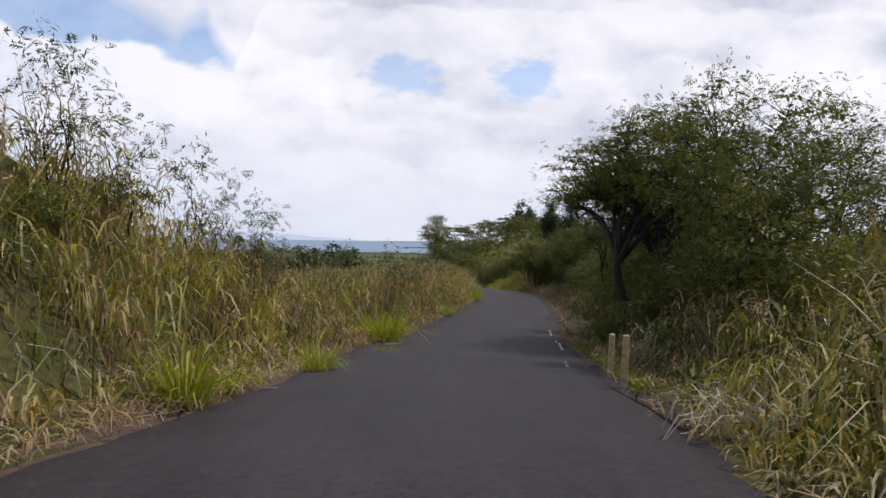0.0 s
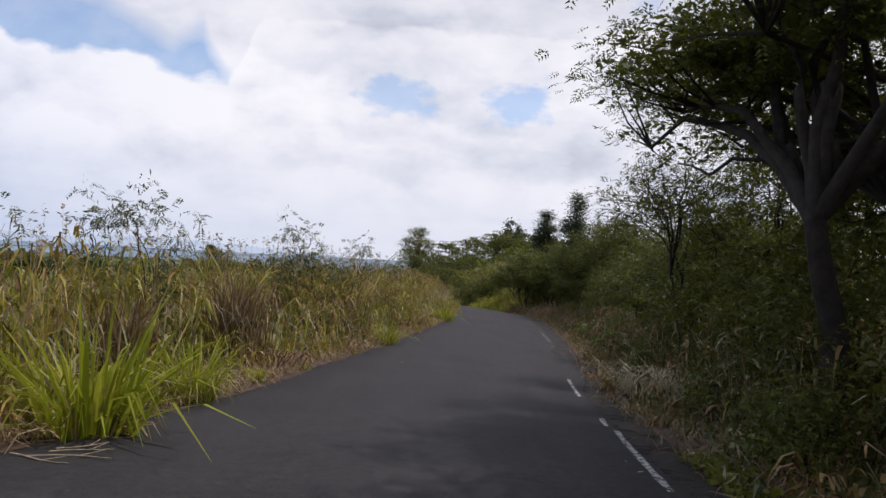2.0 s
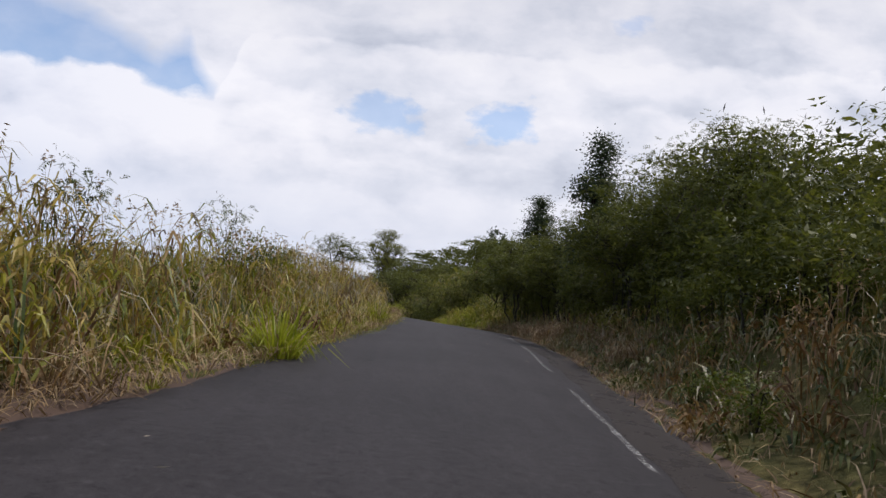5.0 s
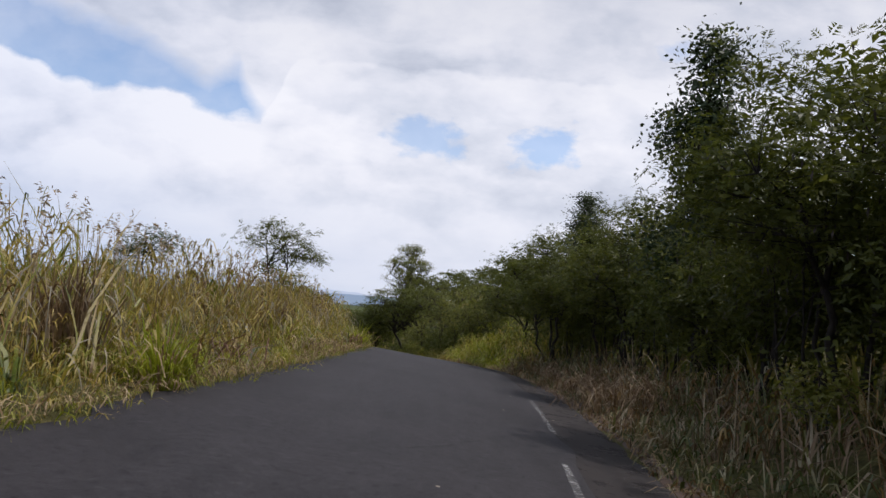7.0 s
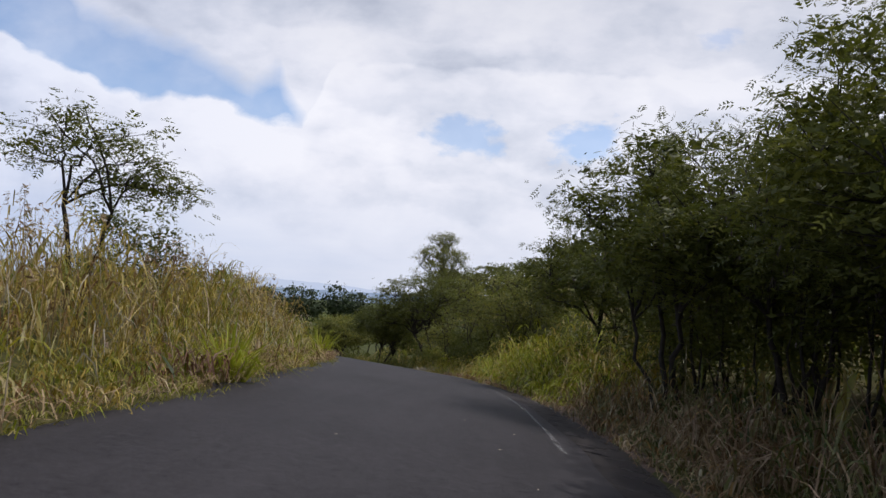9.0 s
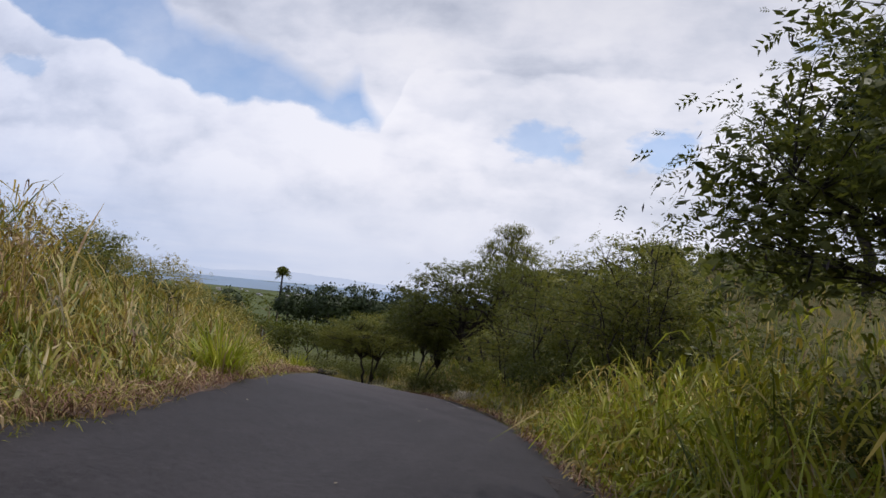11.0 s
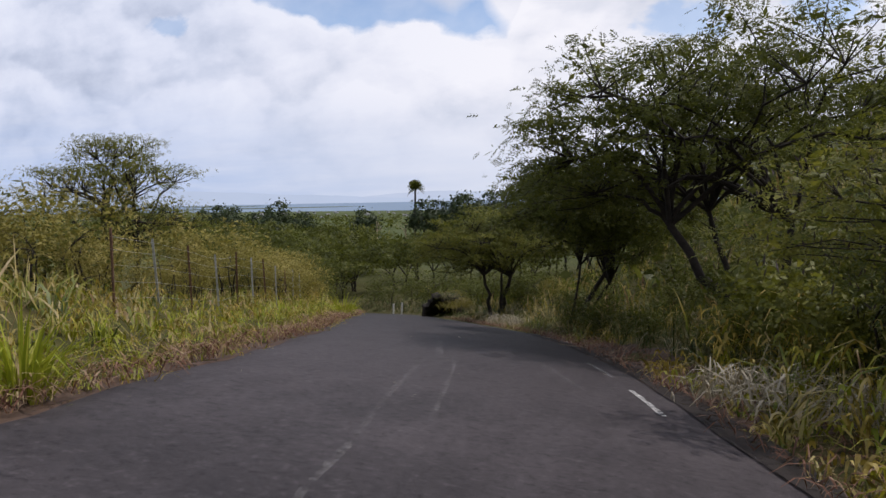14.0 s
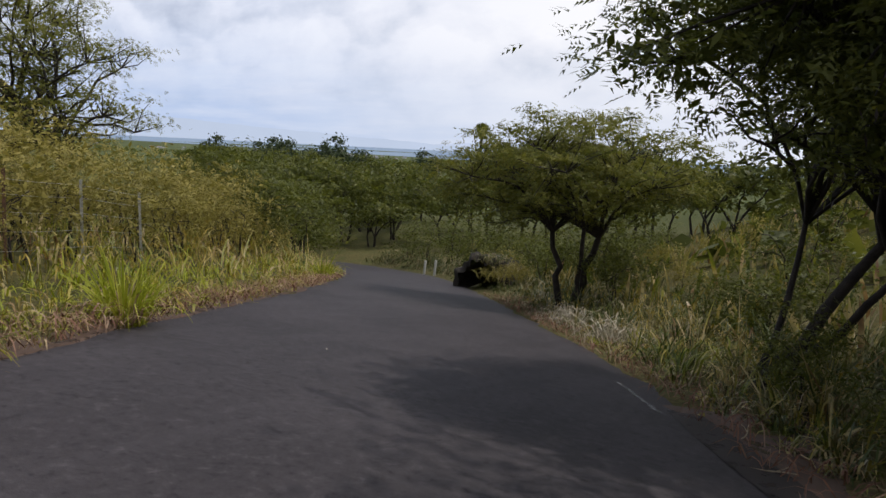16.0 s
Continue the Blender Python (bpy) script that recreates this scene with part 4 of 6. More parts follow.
for i, (s, lat, k) in enumerate(spots):
    k *= 1.05 if s < 130 else 0.75
    lat += 0.34 if lat < -4 else 0.0
    px, py = (float(c) for c in at(s, lat))
    m = pose(px, py, float(ground_z(px, py)[0]), 0, 0, 67 * i) @ Matrix.Scale(k, 4)
    if i < 3:
        tufts[i].matrix_basis = m
    else:
        copy_thing(tufts[i % 3], m)


# ---- trees and shrubs ----
def plant_parts(ob, seed, crowns, stems, clumps, per, size, spread, mat, pairs=4, bark=M_BARK, limb=0.055, hang=0.25, pods=0, single=False, crown_label="", flat=0.55, core=6):
    """Trunks, branches and a crown of feather leaves under ob. crowns: (x, y, z, rx, ry, rz, share); stems: (foot x, y, fork x, y, z, radius)."""
    r = np.random.default_rng(seed)
    size, per = size * (0.86 if single else 0.8), round(per * (1.12 if single or clumps < 55 else 1.1))
    forks, trunk_paths = [], []
    for fx, fy, kx, ky, kz, rad in stems:
        a, b = np.array([fx, fy, -0.3]), np.array([kx, ky, kz])
        t = np.linspace(0, 1, 6)[:, None]
        pts = a + (b - a) * t + r.normal(0, 0.03 * kz, (6, 3)) * np.sin(t * np.pi)
        trunk_paths.append((pts, rad, rad * 0.62))
        forks.append((b, rad))
    share = np.array([c[6] for c in crowns], float)
    which = r.choice(len(crowns), clumps, p=share / share.sum())
    C = np.array([c[:6] for c in crowns], float)[which]
    way = unit(r.normal(0, 1, (clumps, 3)) + [0, 0, 0.2])
    hub = C[:, :3] + way * C[:, 3:] * (r.random(clumps) ** 0.42)[:, None]
    # main limbs to the hubs that stand furthest out, then branches from the nearest point of a limb
    limbs, nodes = [], []
    count = max(4, clumps // 9)
    for i in range(count):
        b, rad = forks[i % len(forks)]
        goal = hub[i] * 0.82 + b * 0.18
        t = np.linspace(0, 1, 7)[:, None]
        rise = np.array([0, 0, 1.0]) * np.linalg.norm(goal - b) * 0.16
        pts = b + (goal - b) * t + rise * np.sin(t * np.pi) + r.normal(0, 0.05, (7, 3)) * np.sin(t * np.pi) * np.linalg.norm(goal - b) * 0.5
        limbs.append((pts, rad * 0.5, limb * 0.3))
        nodes.append(pts[1:])
    nodes = np.vstack(nodes)
    twigs = []
    for h in hub:
        d = np.linalg.norm(nodes - h, axis=1) + np.where(nodes[:, 2] > h[2], 0.6, 0)
        b = nodes[d.argmin()]
        mid = (b + h) / 2 + r.normal(0, 0.06, 3) * np.linalg.norm(h - b)
        twigs.append((np.stack([b, mid, h]), limb * 0.32, limb * 0.1))
    for pts, r0, r1 in trunk_paths:
        part("trunk", mesh_from("trunk", *tubes([(pts, r0, r1)], 8 if r0 > 0.1 else 5), bark, True), ob)
    if clumps > 54:
        for p in limbs:
            part("limb", mesh_from("limb", *tubes([p], 5), bark, True), ob)
    else:
        part("stem_work", mesh_from("stem_work", *tubes(limbs, 4), bark, True), ob)
    k = clumps * per
    pick = np.repeat(np.arange(clumps), per)
    o = hub[pick] + r.normal(0, 1, (k, 3)) * np.array([1, 1, flat]) * spread * r.uniform(0.6, 1.3, (clumps, 1))[pick]
    d = unit(unit(o - hub[pick]) * [1, 1, 0.5] + r.normal(0, 0.45, (k, 3)) - [0, 0, hang])
    if single:
        V, F = leaves(o, size * r.uniform(0.6, 1.3, k), r)
    else:
        V, F = fronds(o, d, size * r.uniform(0.6, 1.3, k), r, pairs)
        bulk = round(max(8, per) * (1.5 if clumps > 54 else 1.0))
        ob_c = np.repeat(hub, bulk, 0) + r.normal(0, 0.6, (clumps * bulk, 3)) * np.array([1, 1, flat]) * spread
        Vb, Fb = leaves(ob_c, size * r.uniform(0.15, 0.3, clumps * bulk), r, 2.2)
        Fb = np.vstack([Fb[:, [0, 1, 2]], Fb[:, [0, 2, 3]]])
        V, F = joined((V, F), (Vb, Fb))
    mid = (C[:, :3] * 0.75 + np.average(hub, 0) * 0.25).mean(0)
    # broad shaded sprays in the heart of each clump close the crown
    core = round(core * (3.0 if clumps > 54 else 2.2))
    if core:
        oc = np.repeat(hub, core, 0) * 0.9 + np.average(hub, 0) * 0.1 + r.normal(0, 0.62, (clumps * core, 3)) * np.array([1, 1, flat]) * spread
        Vc, Fc = leaves(oc, spread * r.uniform(0.24, 0.44, clumps * core) * (0.75 if clumps > 54 else 0.62), r, 2.1)
        V, F = joined((V, F), (Vc, Fc if single else np.vstack([Fc[:, [0, 1, 2]], Fc[:, [0, 2, 3]]])))
    own = hub[np.repeat(pick, 4) if single else np.r_[np.repeat(pick, pairs * 6), np.repeat(np.arange(clumps), bulk * 4)]]
    own = np.vstack([own, hub[np.repeat(np.arange(clumps), core * 4)]])
    out = unit(unit(V - own) * 0.8 + unit(own - mid) * 0.6 + [0, 0, 0.35])
    crown = part("crown", mesh_from("crown", V, F, mat, normals=fluff(V, F, out, 0.65)), ob, crown_label)
    if clumps > 54:
        tagged(part("twig_work", mesh_from("twig_work", *tubes(twigs, 3), bark, True), crown), kind="stuff")
    if pods:
        q = hub[r.integers(0, clumps, pods)] + r.normal(0, 0.8, (pods, 3)) * spread
        dd = unit(r.normal(0, 0.25, (pods, 3)) - [0, 0, 1])
        ln = r.uniform(0.1, 0.2, pods)[:, None]
        sd = unit(np.cross(dd, r.normal(0, 1, (pods, 3)))) * 0.011
        V = np.stack([q - sd, q + dd * ln * 0.5 - sd * 1.4, q + dd * ln, q + dd * ln * 0.5 + sd * 1.4], 1).reshape(-1, 3)
        tagged(part("pod_mass", mesh_from("pod_mass", V, np.arange(len(V)).reshape(-1, 4), M_POD), crown, "hanging dark brown seed pods"), kind="stuff")
    return ob


def place_m(x, y, scale=1.0, turn=0.0, sink=0.0):
    sc = Matrix.Diagonal((*scale, 1)) if isinstance(scale, tuple) else Matrix.Scale(scale, 4)
    return pose(x, y, float(ground_z(x, y)[0]) - sink, 0, 0, turn) @ sc


def stand(ob, x, y, scale=1.0, turn=0.0, sink=0.0):
    m = pose(x, y, float(ground_z(x, y)[0]) - sink, 0, 0, turn) @ (Matrix.Scale(scale, 4) if not isinstance(scale, tuple) else Matrix.Diagonal((*scale, 1)))
    ob.matrix_basis = m
    return ob


# single trees whose place is known
big = thing("koa_tree", "dense dark green leguminous tree hung with pods beside the road", "tree")
plant_parts(big, 101, [(0, 0, 4.4, 3.9, 3.6, 3.0, 3), (-1.2, -2.2, 2.6, 2.4, 2.2, 2.0, 1.5), (1.5, 2, 3.0, 3, 2.5, 2.2, 1)], [(0, 0, 0.2, 0.3, 2.0, 0.16), (0.4, 0.2, 1.0, 0.6, 2.1, 0.12), (-0.3, 0.1, -0.9, -0.4, 1.7, 0.1)], 200, 14, 0.32, 0.42, M_KOA, pods=700)
stand(big, 8.7, 19.8, (0.9, 0.9, 0.98))
for x, y, k, z, turn in ((13.4, 25.5, 1.0, 0.76, 110), (10.8, 36.2, 0.8, 0.92, 220), (11.6, 31.0, 0.8, 0.85, 300), (9.9, 44.0, 0.6, 0.45, 80), (*(float(c) for c in at(86.5, 10.2)), 0.72, 1.2, 170), (11.6, 43.0, 0.66, 0.68, 40)):
    copy_thing(big, place_m(x, y, (k, k, z), turn))
big = thing("umbrella_tree", "spreading flat-topped tree with a forked dark trunk over the road", "tree")
plant_parts(big, 102, [(1.1, 0.6, 6.7, 3.6, 4.2, 1.5, 3), (0.2, 2.6, 5.7, 2.4, 2.4, 0.9, 1.0), (3.0, 4.0, 5.8, 3.0, 3.0, 1.9, 1.6), (1.2, 6.0, 6.0, 2.5, 3.0, 1.5, 1.3), (2.0, 0, 8.0, 3.2, 3.2, 1.2, 1.2)], [(0.5, -0.2, 0.1, 0.2, 3.0, 0.22), (0.6, -0.1, 2.0, 0.4, 2.6, 0.15), (1.0, 0.1, 3.2, 1.4, 2.8, 0.13)], 400, 20, 0.27, 0.4, M_KOA, limb=0.11, hang=0.05, pods=200, flat=0.28, core=8)
stand(big, 6.5, 26.4)
big = thing("koa_tree", "airy feathery roadside tree with many thin stems and pods", "tree")
plant_parts(big, 103, [(0, 0, 5.0, 2.2, 2.2, 1.4, 2), (-1.5, -0.8, 4.2, 1.4, 1.4, 0.9, 0.9), (1.5, 0.6, 3.8, 1.8, 1.8, 1.3, 1)], [(0, 0, -0.6, -0.2, 2.4, 0.08), (0.3, 0.2, 0.9, 0.3, 2.6, 0.07), (-0.2, 0.3, 0.1, 0.8, 2.2, 0.06)], 92, 10, 0.27, 0.32, M_KOA, pods=500, core=2)
stand(big, 9.1, 37.6)
tall = thing("conifer", "tall narrow dark evergreen tree behind the shrubs", "tree")
plant_parts(tall, 104, [(0.2, 0, 9.8, 0.7, 0.7, 1.4, 0.9), (-0.3, 0.2, 8.0, 1.15, 1.1, 1.2, 1.2), (0.5, -0.2, 6.2, 1.35, 1.35, 1.1, 1.3), (-0.3, 0, 4.4, 1.7, 1.6, 1.6, 1.5)], [(0, 0, 0, 0.1, 8.5, 0.16)], 170, 46, 0.13, 0.42, M_DEEP, single=True, limb=0.05)
stand(tall, 15.2, 83.4, 1.0)
copy_thing(tall, pose(19.3, 126.4, 6.7 - 10.4, 0, 0, 130) @ Matrix.Diagonal((1.55, 1.55, 0.93, 1)))
for x, y, h, turn, mat, seed in ((-0.6, 93.2, 0.98, 20, M_KOA, 105), (-2.4, 84.5, 0.6, 140, M_SAP, 106)):
    small = thing("koa_tree", "small airy feathery tree standing in tall grass", "tree")
    plant_parts(small, seed, [(0, 0, 3.9, 1.7, 1.7, 1.1, 2), (0.9, 0.3, 3.0, 1.4, 1.4, 0.9, 1.4)], [(0, 0, -0.3, 0, 2.3, 0.07), (0.2, 0.1, 0.6, 0.2, 2.2, 0.06)], 64, 9, 0.32, 0.3, mat, pods=260, core=2)
    stand(small, x, y, (h * 1.05, h * 1.05, h * 0.84), turn)
near = thing("koa_tree", "airy dark feathery tree with drooping pods over tall grass", "tree")
plant_parts(near, 107, [(0, 0, 5.2, 2.6, 2.8, 2.2, 2), (-1.6, 0.4, 3.9, 1.7, 1.8, 1.2, 1), (1.4, 0.6, 3.4, 2.2, 2.2, 1.6, 1)], [(0, 0, -0.5, 0.1, 2.3, 0.09), (0.3, 0.2, 0.8, 0.4, 2.4, 0.08), (-0.2, 0.4, 0.2, 1.0, 2.2, 0.06)], 170, 15, 0.29, 0.38, M_KOA, pods=300, pairs=4, core=9)
x3, y3 = (float(c) for c in at(104.9, 6.0))
stand(near, x3, y3, (1.12, 1.12, 1.0), 0, 0.4)
for s, lat, k in ((65.6, 6.6, 0.85), (70.0, 7.4, 0.95), (75.0, 6.4, 0.95), (78.6, 7.4, 0.62), (88.8, 6.2, 0.84), (94.2, 6.4, 0.86), (96.6, 5.0, 0.95), (84.0, 7.6, 0.7), (91.6, 7.6, 1.0), (103.6, 8.4, 0.62), (113.5, 12.5, 0.62), (81.0, 6.4, 0.6)):
    x3, y3 = (float(c) for c in at(s, lat))
    copy_thing(near, place_m(x3, y3, (k * 1.05, k * 1.05, k), s * 53 % 360))
airy = thing("koa_tree", "airy light green feathery tree with thin bare stems", "tree")
plant_parts(airy, 108, [(0, 0, 4.2, 2.2, 2.2, 1.5, 2), (-1.2, 0.4, 3.0, 1.6, 1.6, 1.0, 1), (1.2, 0.6, 3.0, 1.6, 1.6, 1.2, 1)], [(0, 0, -0.7, 0.1, 1.9, 0.06), (0.3, 0.2, 0.8, 0.4, 2.0, 0.06), (-0.2, 0.4, 0.2, 1.0, 1.8, 0.05), (0.2, 0, 0.3, -0.6, 1.7, 0.05)], 84, 11, 0.28, 0.34, M_LIGHT, pods=420, core=2)
x3, y3 = (float(c) for c in at(119.6, 6.8))
stand(airy, x3, y3, 1.08)
x3, y3 = (float(c) for c in at(125.6, 6.2))
copy_thing(airy, place_m(x3, y3, 1.1, 130))
x3, y3 = (float(c) for c in at(131.2, 5.6))
copy_thing(airy, place_m(x3, y3, (0.9, 0.9, 0.78), 40))
x3, y3 = (float(c) for c in at(122.0, 8.2))
copy_thing(airy, place_m(x3, y3, 1.05, 250))
# umbrella trees further down
for x, y, k, rad, h, seed, mat, turn in ((2.4, 141.2, 325, 5.3, 9.0, 110, M_KOA, 0), (-4.0, 151.6, 400, 4.2, 8.0, 111, M_KOA, 0), (-11.0, 163.6, 300, 5.2, 7.6, 112, M_LIGHT, 200), (4.5, 172.0, 120, 6.5, 8.5, 113, M_KOA, 30)):
    big = thing("umbrella_tree", "spreading leguminous shade tree with several dark forked trunks", "tree")
    plant_parts(big, seed, [(2.6, -3.0, 4.8, 2.9, 2.9, 1.6, 2.2), (0.6, -4.0, 5.2, 2.8, 2.6, 1.1, 1.4), (0.3, -4.4, 6.4, 2.1, 2.0, 0.9, 1.2), (0.2, -2.0, 6.0, 2.2, 2.0, 0.8, 0.9), (2.6, 0.2, 5.8, 4.0, 3.6, 1.7, 2.2), (4.8, 1.5, 5.0, 2.8, 2.8, 1.7, 1.2)] if seed == 111 else
                [(0, 0, 5.3, 5.0, 5.0, 2.0, 3), (1.6, 0.6, 4.6, 4.4, 4.2, 1.5, 1.4), (2.6, -1.0, 3.6, 2.8, 2.6, 1.0, 0.8)] if seed == 112 else
                [(0, 0, h - 1.9, rad, rad, 1.9, 3), (-rad * 0.45, -rad * 0.3, h - 3.2, rad * 0.65, rad * 0.65, 1.5, 1.3), (rad * 0.5, 0.2, h - 3.0, rad * 0.6, rad * 0.6, 1.7, 1.2), *([(-3.7, -1.8, 4.8, 1.9, 1.9, 1.1, 0.7), (-4.4, 1.8, 4.3, 2.3, 2.2, 1.1, 1.0), (-2.0, 3.0, 4.5, 2.8, 2.8, 1.3, 1.2)] if seed == 110 else [])],
                [(0, 0, 1.7, 0.8, h * 0.33, 0.15), (0.1, 0.1, 1.9, 0.2, h * 0.27, 0.1), (0.0, 0.1, 0.5, 0.9, h * 0.36, 0.08)] if seed == 111 else
                [(1.2, 0, -1.2, 0.1, h * 0.36, 0.17), (1.4, 0.3, 1.9, 0.5, h * 0.36, 0.14), (1.0, 0.4, -0.2, 1.0, h * 0.4, 0.11)] if seed == 110 else
                [(0, 0, -0.8, 0.1, h * 0.34, 0.17), (0.4, 0.3, 0.9, 0.5, h * 0.36, 0.14), (-0.2, 0.4, -0.2, 1.0, h * 0.4, 0.11)], k, 19, 0.33, 0.42, mat, limb=0.09, hang=0.08, pods=120, flat=0.3)
    stand(big, x, y, 1.0, turn)
kiawe = thing("kiawe_tree", "large airy thorn tree with thin feathery yellow-green foliage", "tree")
plant_parts(kiawe, 120, [(0.4, 0, 9.4, 3.0, 3.0, 0.8, 1.2), (0, 0, 7.9, 5.2, 5.0, 1.0, 2.4), (-2.5, 0, 6.2, 4.4, 4, 1.2, 1.4), (2.8, 0, 5.6, 4.2, 4, 1.2, 1.5), (0, -1, 4.2, 5.2, 4, 1.2, 1.3)], [(0, 0, -1.2, 0, 3.4, 0.22), (0.4, 0.2, 1.6, 0.3, 3.6, 0.2)], 400, 15, 0.27, 0.42, M_LIGHT, limb=0.11, pairs=4, flat=0.3, hang=0.1, core=3)
stand(kiawe, -43.0, 163.0, (1.3, 1.3, 1.42))
copy_thing(kiawe, place_m(-2.0, 207.0, (0.85, 0.85, 1.35), 70, 0.3))

# shrubs of the hedges: a few forms, repeated
forms, far_forms = [], {}
for v, (mat, label) in enumerate(((M_KOA, "dense dark green feathery shrub"), (M_KOA, "tall leggy green shrub hung with dark pods"), (M_SAP, "thin grey-green feathery sapling hung with pods"), (M_BRUSH, "dry yellow-brown brushwood shrub"), (M_KOA, "broad green shrub over grass"), (M_LIGHT, "fresh light green broad-leaved bush"), (M_WEED, "low leafy green weed bush among grass"))):
    ob = thing("shrub" if v != 2 else "sapling", label, "shrub", group="roadside shrubs")
    cr = ([(0, 0, 1.7, 1.3, 1.3, 1.1, 2), (0.5, 0.4, 0.9, 1.1, 1.1, 0.8, 1)], [(0, 0, 2.7, 1.2, 1.3, 1.0, 3), (0.3, -0.4, 1.6, 1.0, 1.0, 0.7, 1)],
          [(0, 0, 2.6, 0.7, 0.7, 1.0, 2), (0.1, 0.1, 1.5, 0.5, 0.5, 0.7, 1)], [(0, 0, 1.4, 1.3, 1.3, 1.0, 1)], [(0, 0, 1.3, 1.7, 1.6, 1.0, 2), (0.8, -0.3, 1.0, 1.2, 1.2, 0.7, 1)], [(0, 0, 1.4, 1.2, 1.2, 1.1, 1)], [(0, 0, 0.9, 0.9, 0.9, 0.7, 2), (0.3, 0.2, 0.5, 0.9, 0.9, 0.4, 1)])[v]
    st = [(0, 0, -0.2, 0.1, 0.9, 0.035), (0.15, 0.1, 0.35, 0.2, 1.0, 0.03), (-0.1, 0.15, 0.0, 0.4, 0.8, 0.03)]
    far_ob = thing("shrub", label + " further off", "shrub", group="roadside shrubs") if v in (0, 3, 4) else None
    if far_ob:
        plant_parts(far_ob, 150 + v, cr, st[:2], 32, 8, 0.25, 0.38, mat, limb=0.03, pairs=2, core=6)
    plant_parts(ob, 130 + v, cr, st, (37, 36, 24, 33, 40, 36, 30)[v], (8, 7, 7, 8, 8, 22, 30)[v], (0.31, 0.31, 0.25, 0.2, 0.31, 0.13, 0.075)[v], (0.33, 0.3, 0.22, 0.33, 0.36, 0.3, 0.26)[v], mat, limb=0.03, pods=(0, 160, 110, 0, 0, 0, 0)[v], pairs=(3, 3, 5, 3, 3, 3, 3)[v], single=v > 4, core=(9, 7, 0, 4, 9, 4, 3)[v])
    forms.append([ob, False])
    far_forms[v] = [far_ob, False]


def shrub(v, s, lat, k, turn=None, world_xy=None):
    px, py = world_xy if world_xy else (float(c) for c in at(s, lat))
    m = place_m(px, py, k, (s * 77) % 360 if turn is None else turn)
    form = far_forms[v] if far_forms[v][0] and (s > 168 or lat > 8.3 or lat < -9.5) else forms[v]
    if not form[1]:
        form[0].matrix_basis, form[1] = m, True
        return form[0]
    return copy_thing(form[0], m)


r_sh = np.random.default_rng(55)
# right side
for s in np.arange(14, 36, 2.6):
    shrub(0 if r_sh.random() < 0.6 else 4, s, 5.8 + r_sh.uniform(-0.4, 1.2), r_sh.uniform(0.9, 1.25))
for s in np.arange(37, 64, 2.1):
    shrub((0, 4, 4)[int(r_sh.integers(3))], s, 5.0 + r_sh.uniform(-0.3, 1.2), r_sh.uniform(0.85, 1.15))
    shrub((4, 0)[int(r_sh.integers(2))], s + 1, 8.4 + r_sh.uniform(-0.8, 1.5), r_sh.uniform(1.0, 1.3))
    shrub((4, 0)[int(r_sh.integers(2))], s + 0.4, 12.4 + r_sh.uniform(-0.8, 1.5), r_sh.uniform(1.0, 1.35))
for s in np.arange(60, 103, 2.0):
    shrub((1, 1, 1, 0)[int(r_sh.integers(4))], s, 6.2 + r_sh.uniform(-0.3, 1.0), r_sh.uniform(1.05, 1.35))
    if s % 3 < 2:
        shrub((4, 0)[int(r_sh.integers(2))], s + 0.4, 10.2 + r_sh.uniform(-0.6, 1.0), r_sh.uniform(1.7, 2.2))
    shrub((4, 0)[int(r_sh.integers(2))], s + 0.9, 7.6 + r_sh.uniform(-0.6, 1.2), r_sh.uniform(1.25, 1.6))
for s, lat, v, k in ((24.4, 4.7, 4, 0.75), (26.2, 4.1, 4, 0.6), (27.6, 4.6, 0, 0.7), (109.5, 10.5, 1, 1.4), (121, 7.6, 1, 1.1), (124, 5.8, 4, 1.1), (127, 6.2, 0, 1.15), (135.0, 5.2, 5, 0.95), (136.8, 5.6, 5, 0.85), (133.6, 5.4, 5, 0.8), (110.5, 6.5, 5, 0.8), (72, 4.4, 5, 0.5), (130, 6.0, 2, 1.15), (131.5, 6.8, 4, 1.2), (133, 6.2, 2, 1.0), (134, 7.0, 4, 0.9), (136, 7.5, 0, 1.1),
                     (141, 8.5, 4, 1.0), (106.4, 5.3, 4, 0.75), (105.0, 5.9, 0, 0.75), (103.6, 6.4, 4, 0.75), (143.5, 5.6, 4, 0.62), (146.4, 5.2, 0, 0.6), (148.6, 5.4, 4, 0.6), (150.6, 5.2, 0, 0.55), (139.0, 6.0, 0, 0.7), (137.0, 5.2, 4, 0.6), (178.4, 6.4, 4, 0.9), (175.0, 6.2, 4, 0.85), (176.6, 7.4, 0, 1.1), (180.0, 5.4, 3, 0.7), (174.0, 5.0, 3, 0.6), (146, 7.5, 4, 0.9), (157, 7.6, 4, 0.9), (165, 6.5, 4, 1.0), (170, 8.0, 0, 1.2), (182, 6.0, 4, 1.2), (187, 6.5, 0, 1.4), (191, 5.6, 4, 1.3), (196, 6.0, 0, 1.5), (200, 5.5, 4, 1.4), (204, 6.2, 0, 1.5)):
    shrub(v, s, lat, k)
for s, lat, k in ((116.5, 8.4, 1.25), (119.0, 9.0, 1.4), (121.4, 7.0, 1.2), (123.6, 8.4, 1.4), (125.8, 7.4, 1.25), (128.0, 8.2, 1.4), (130.0, 7.4, 1.2), (132.0, 8.4, 1.4), (134.4, 7.8, 1.2)):
    shrub(4 if s % 2 < 1 else 0, s, lat, k)
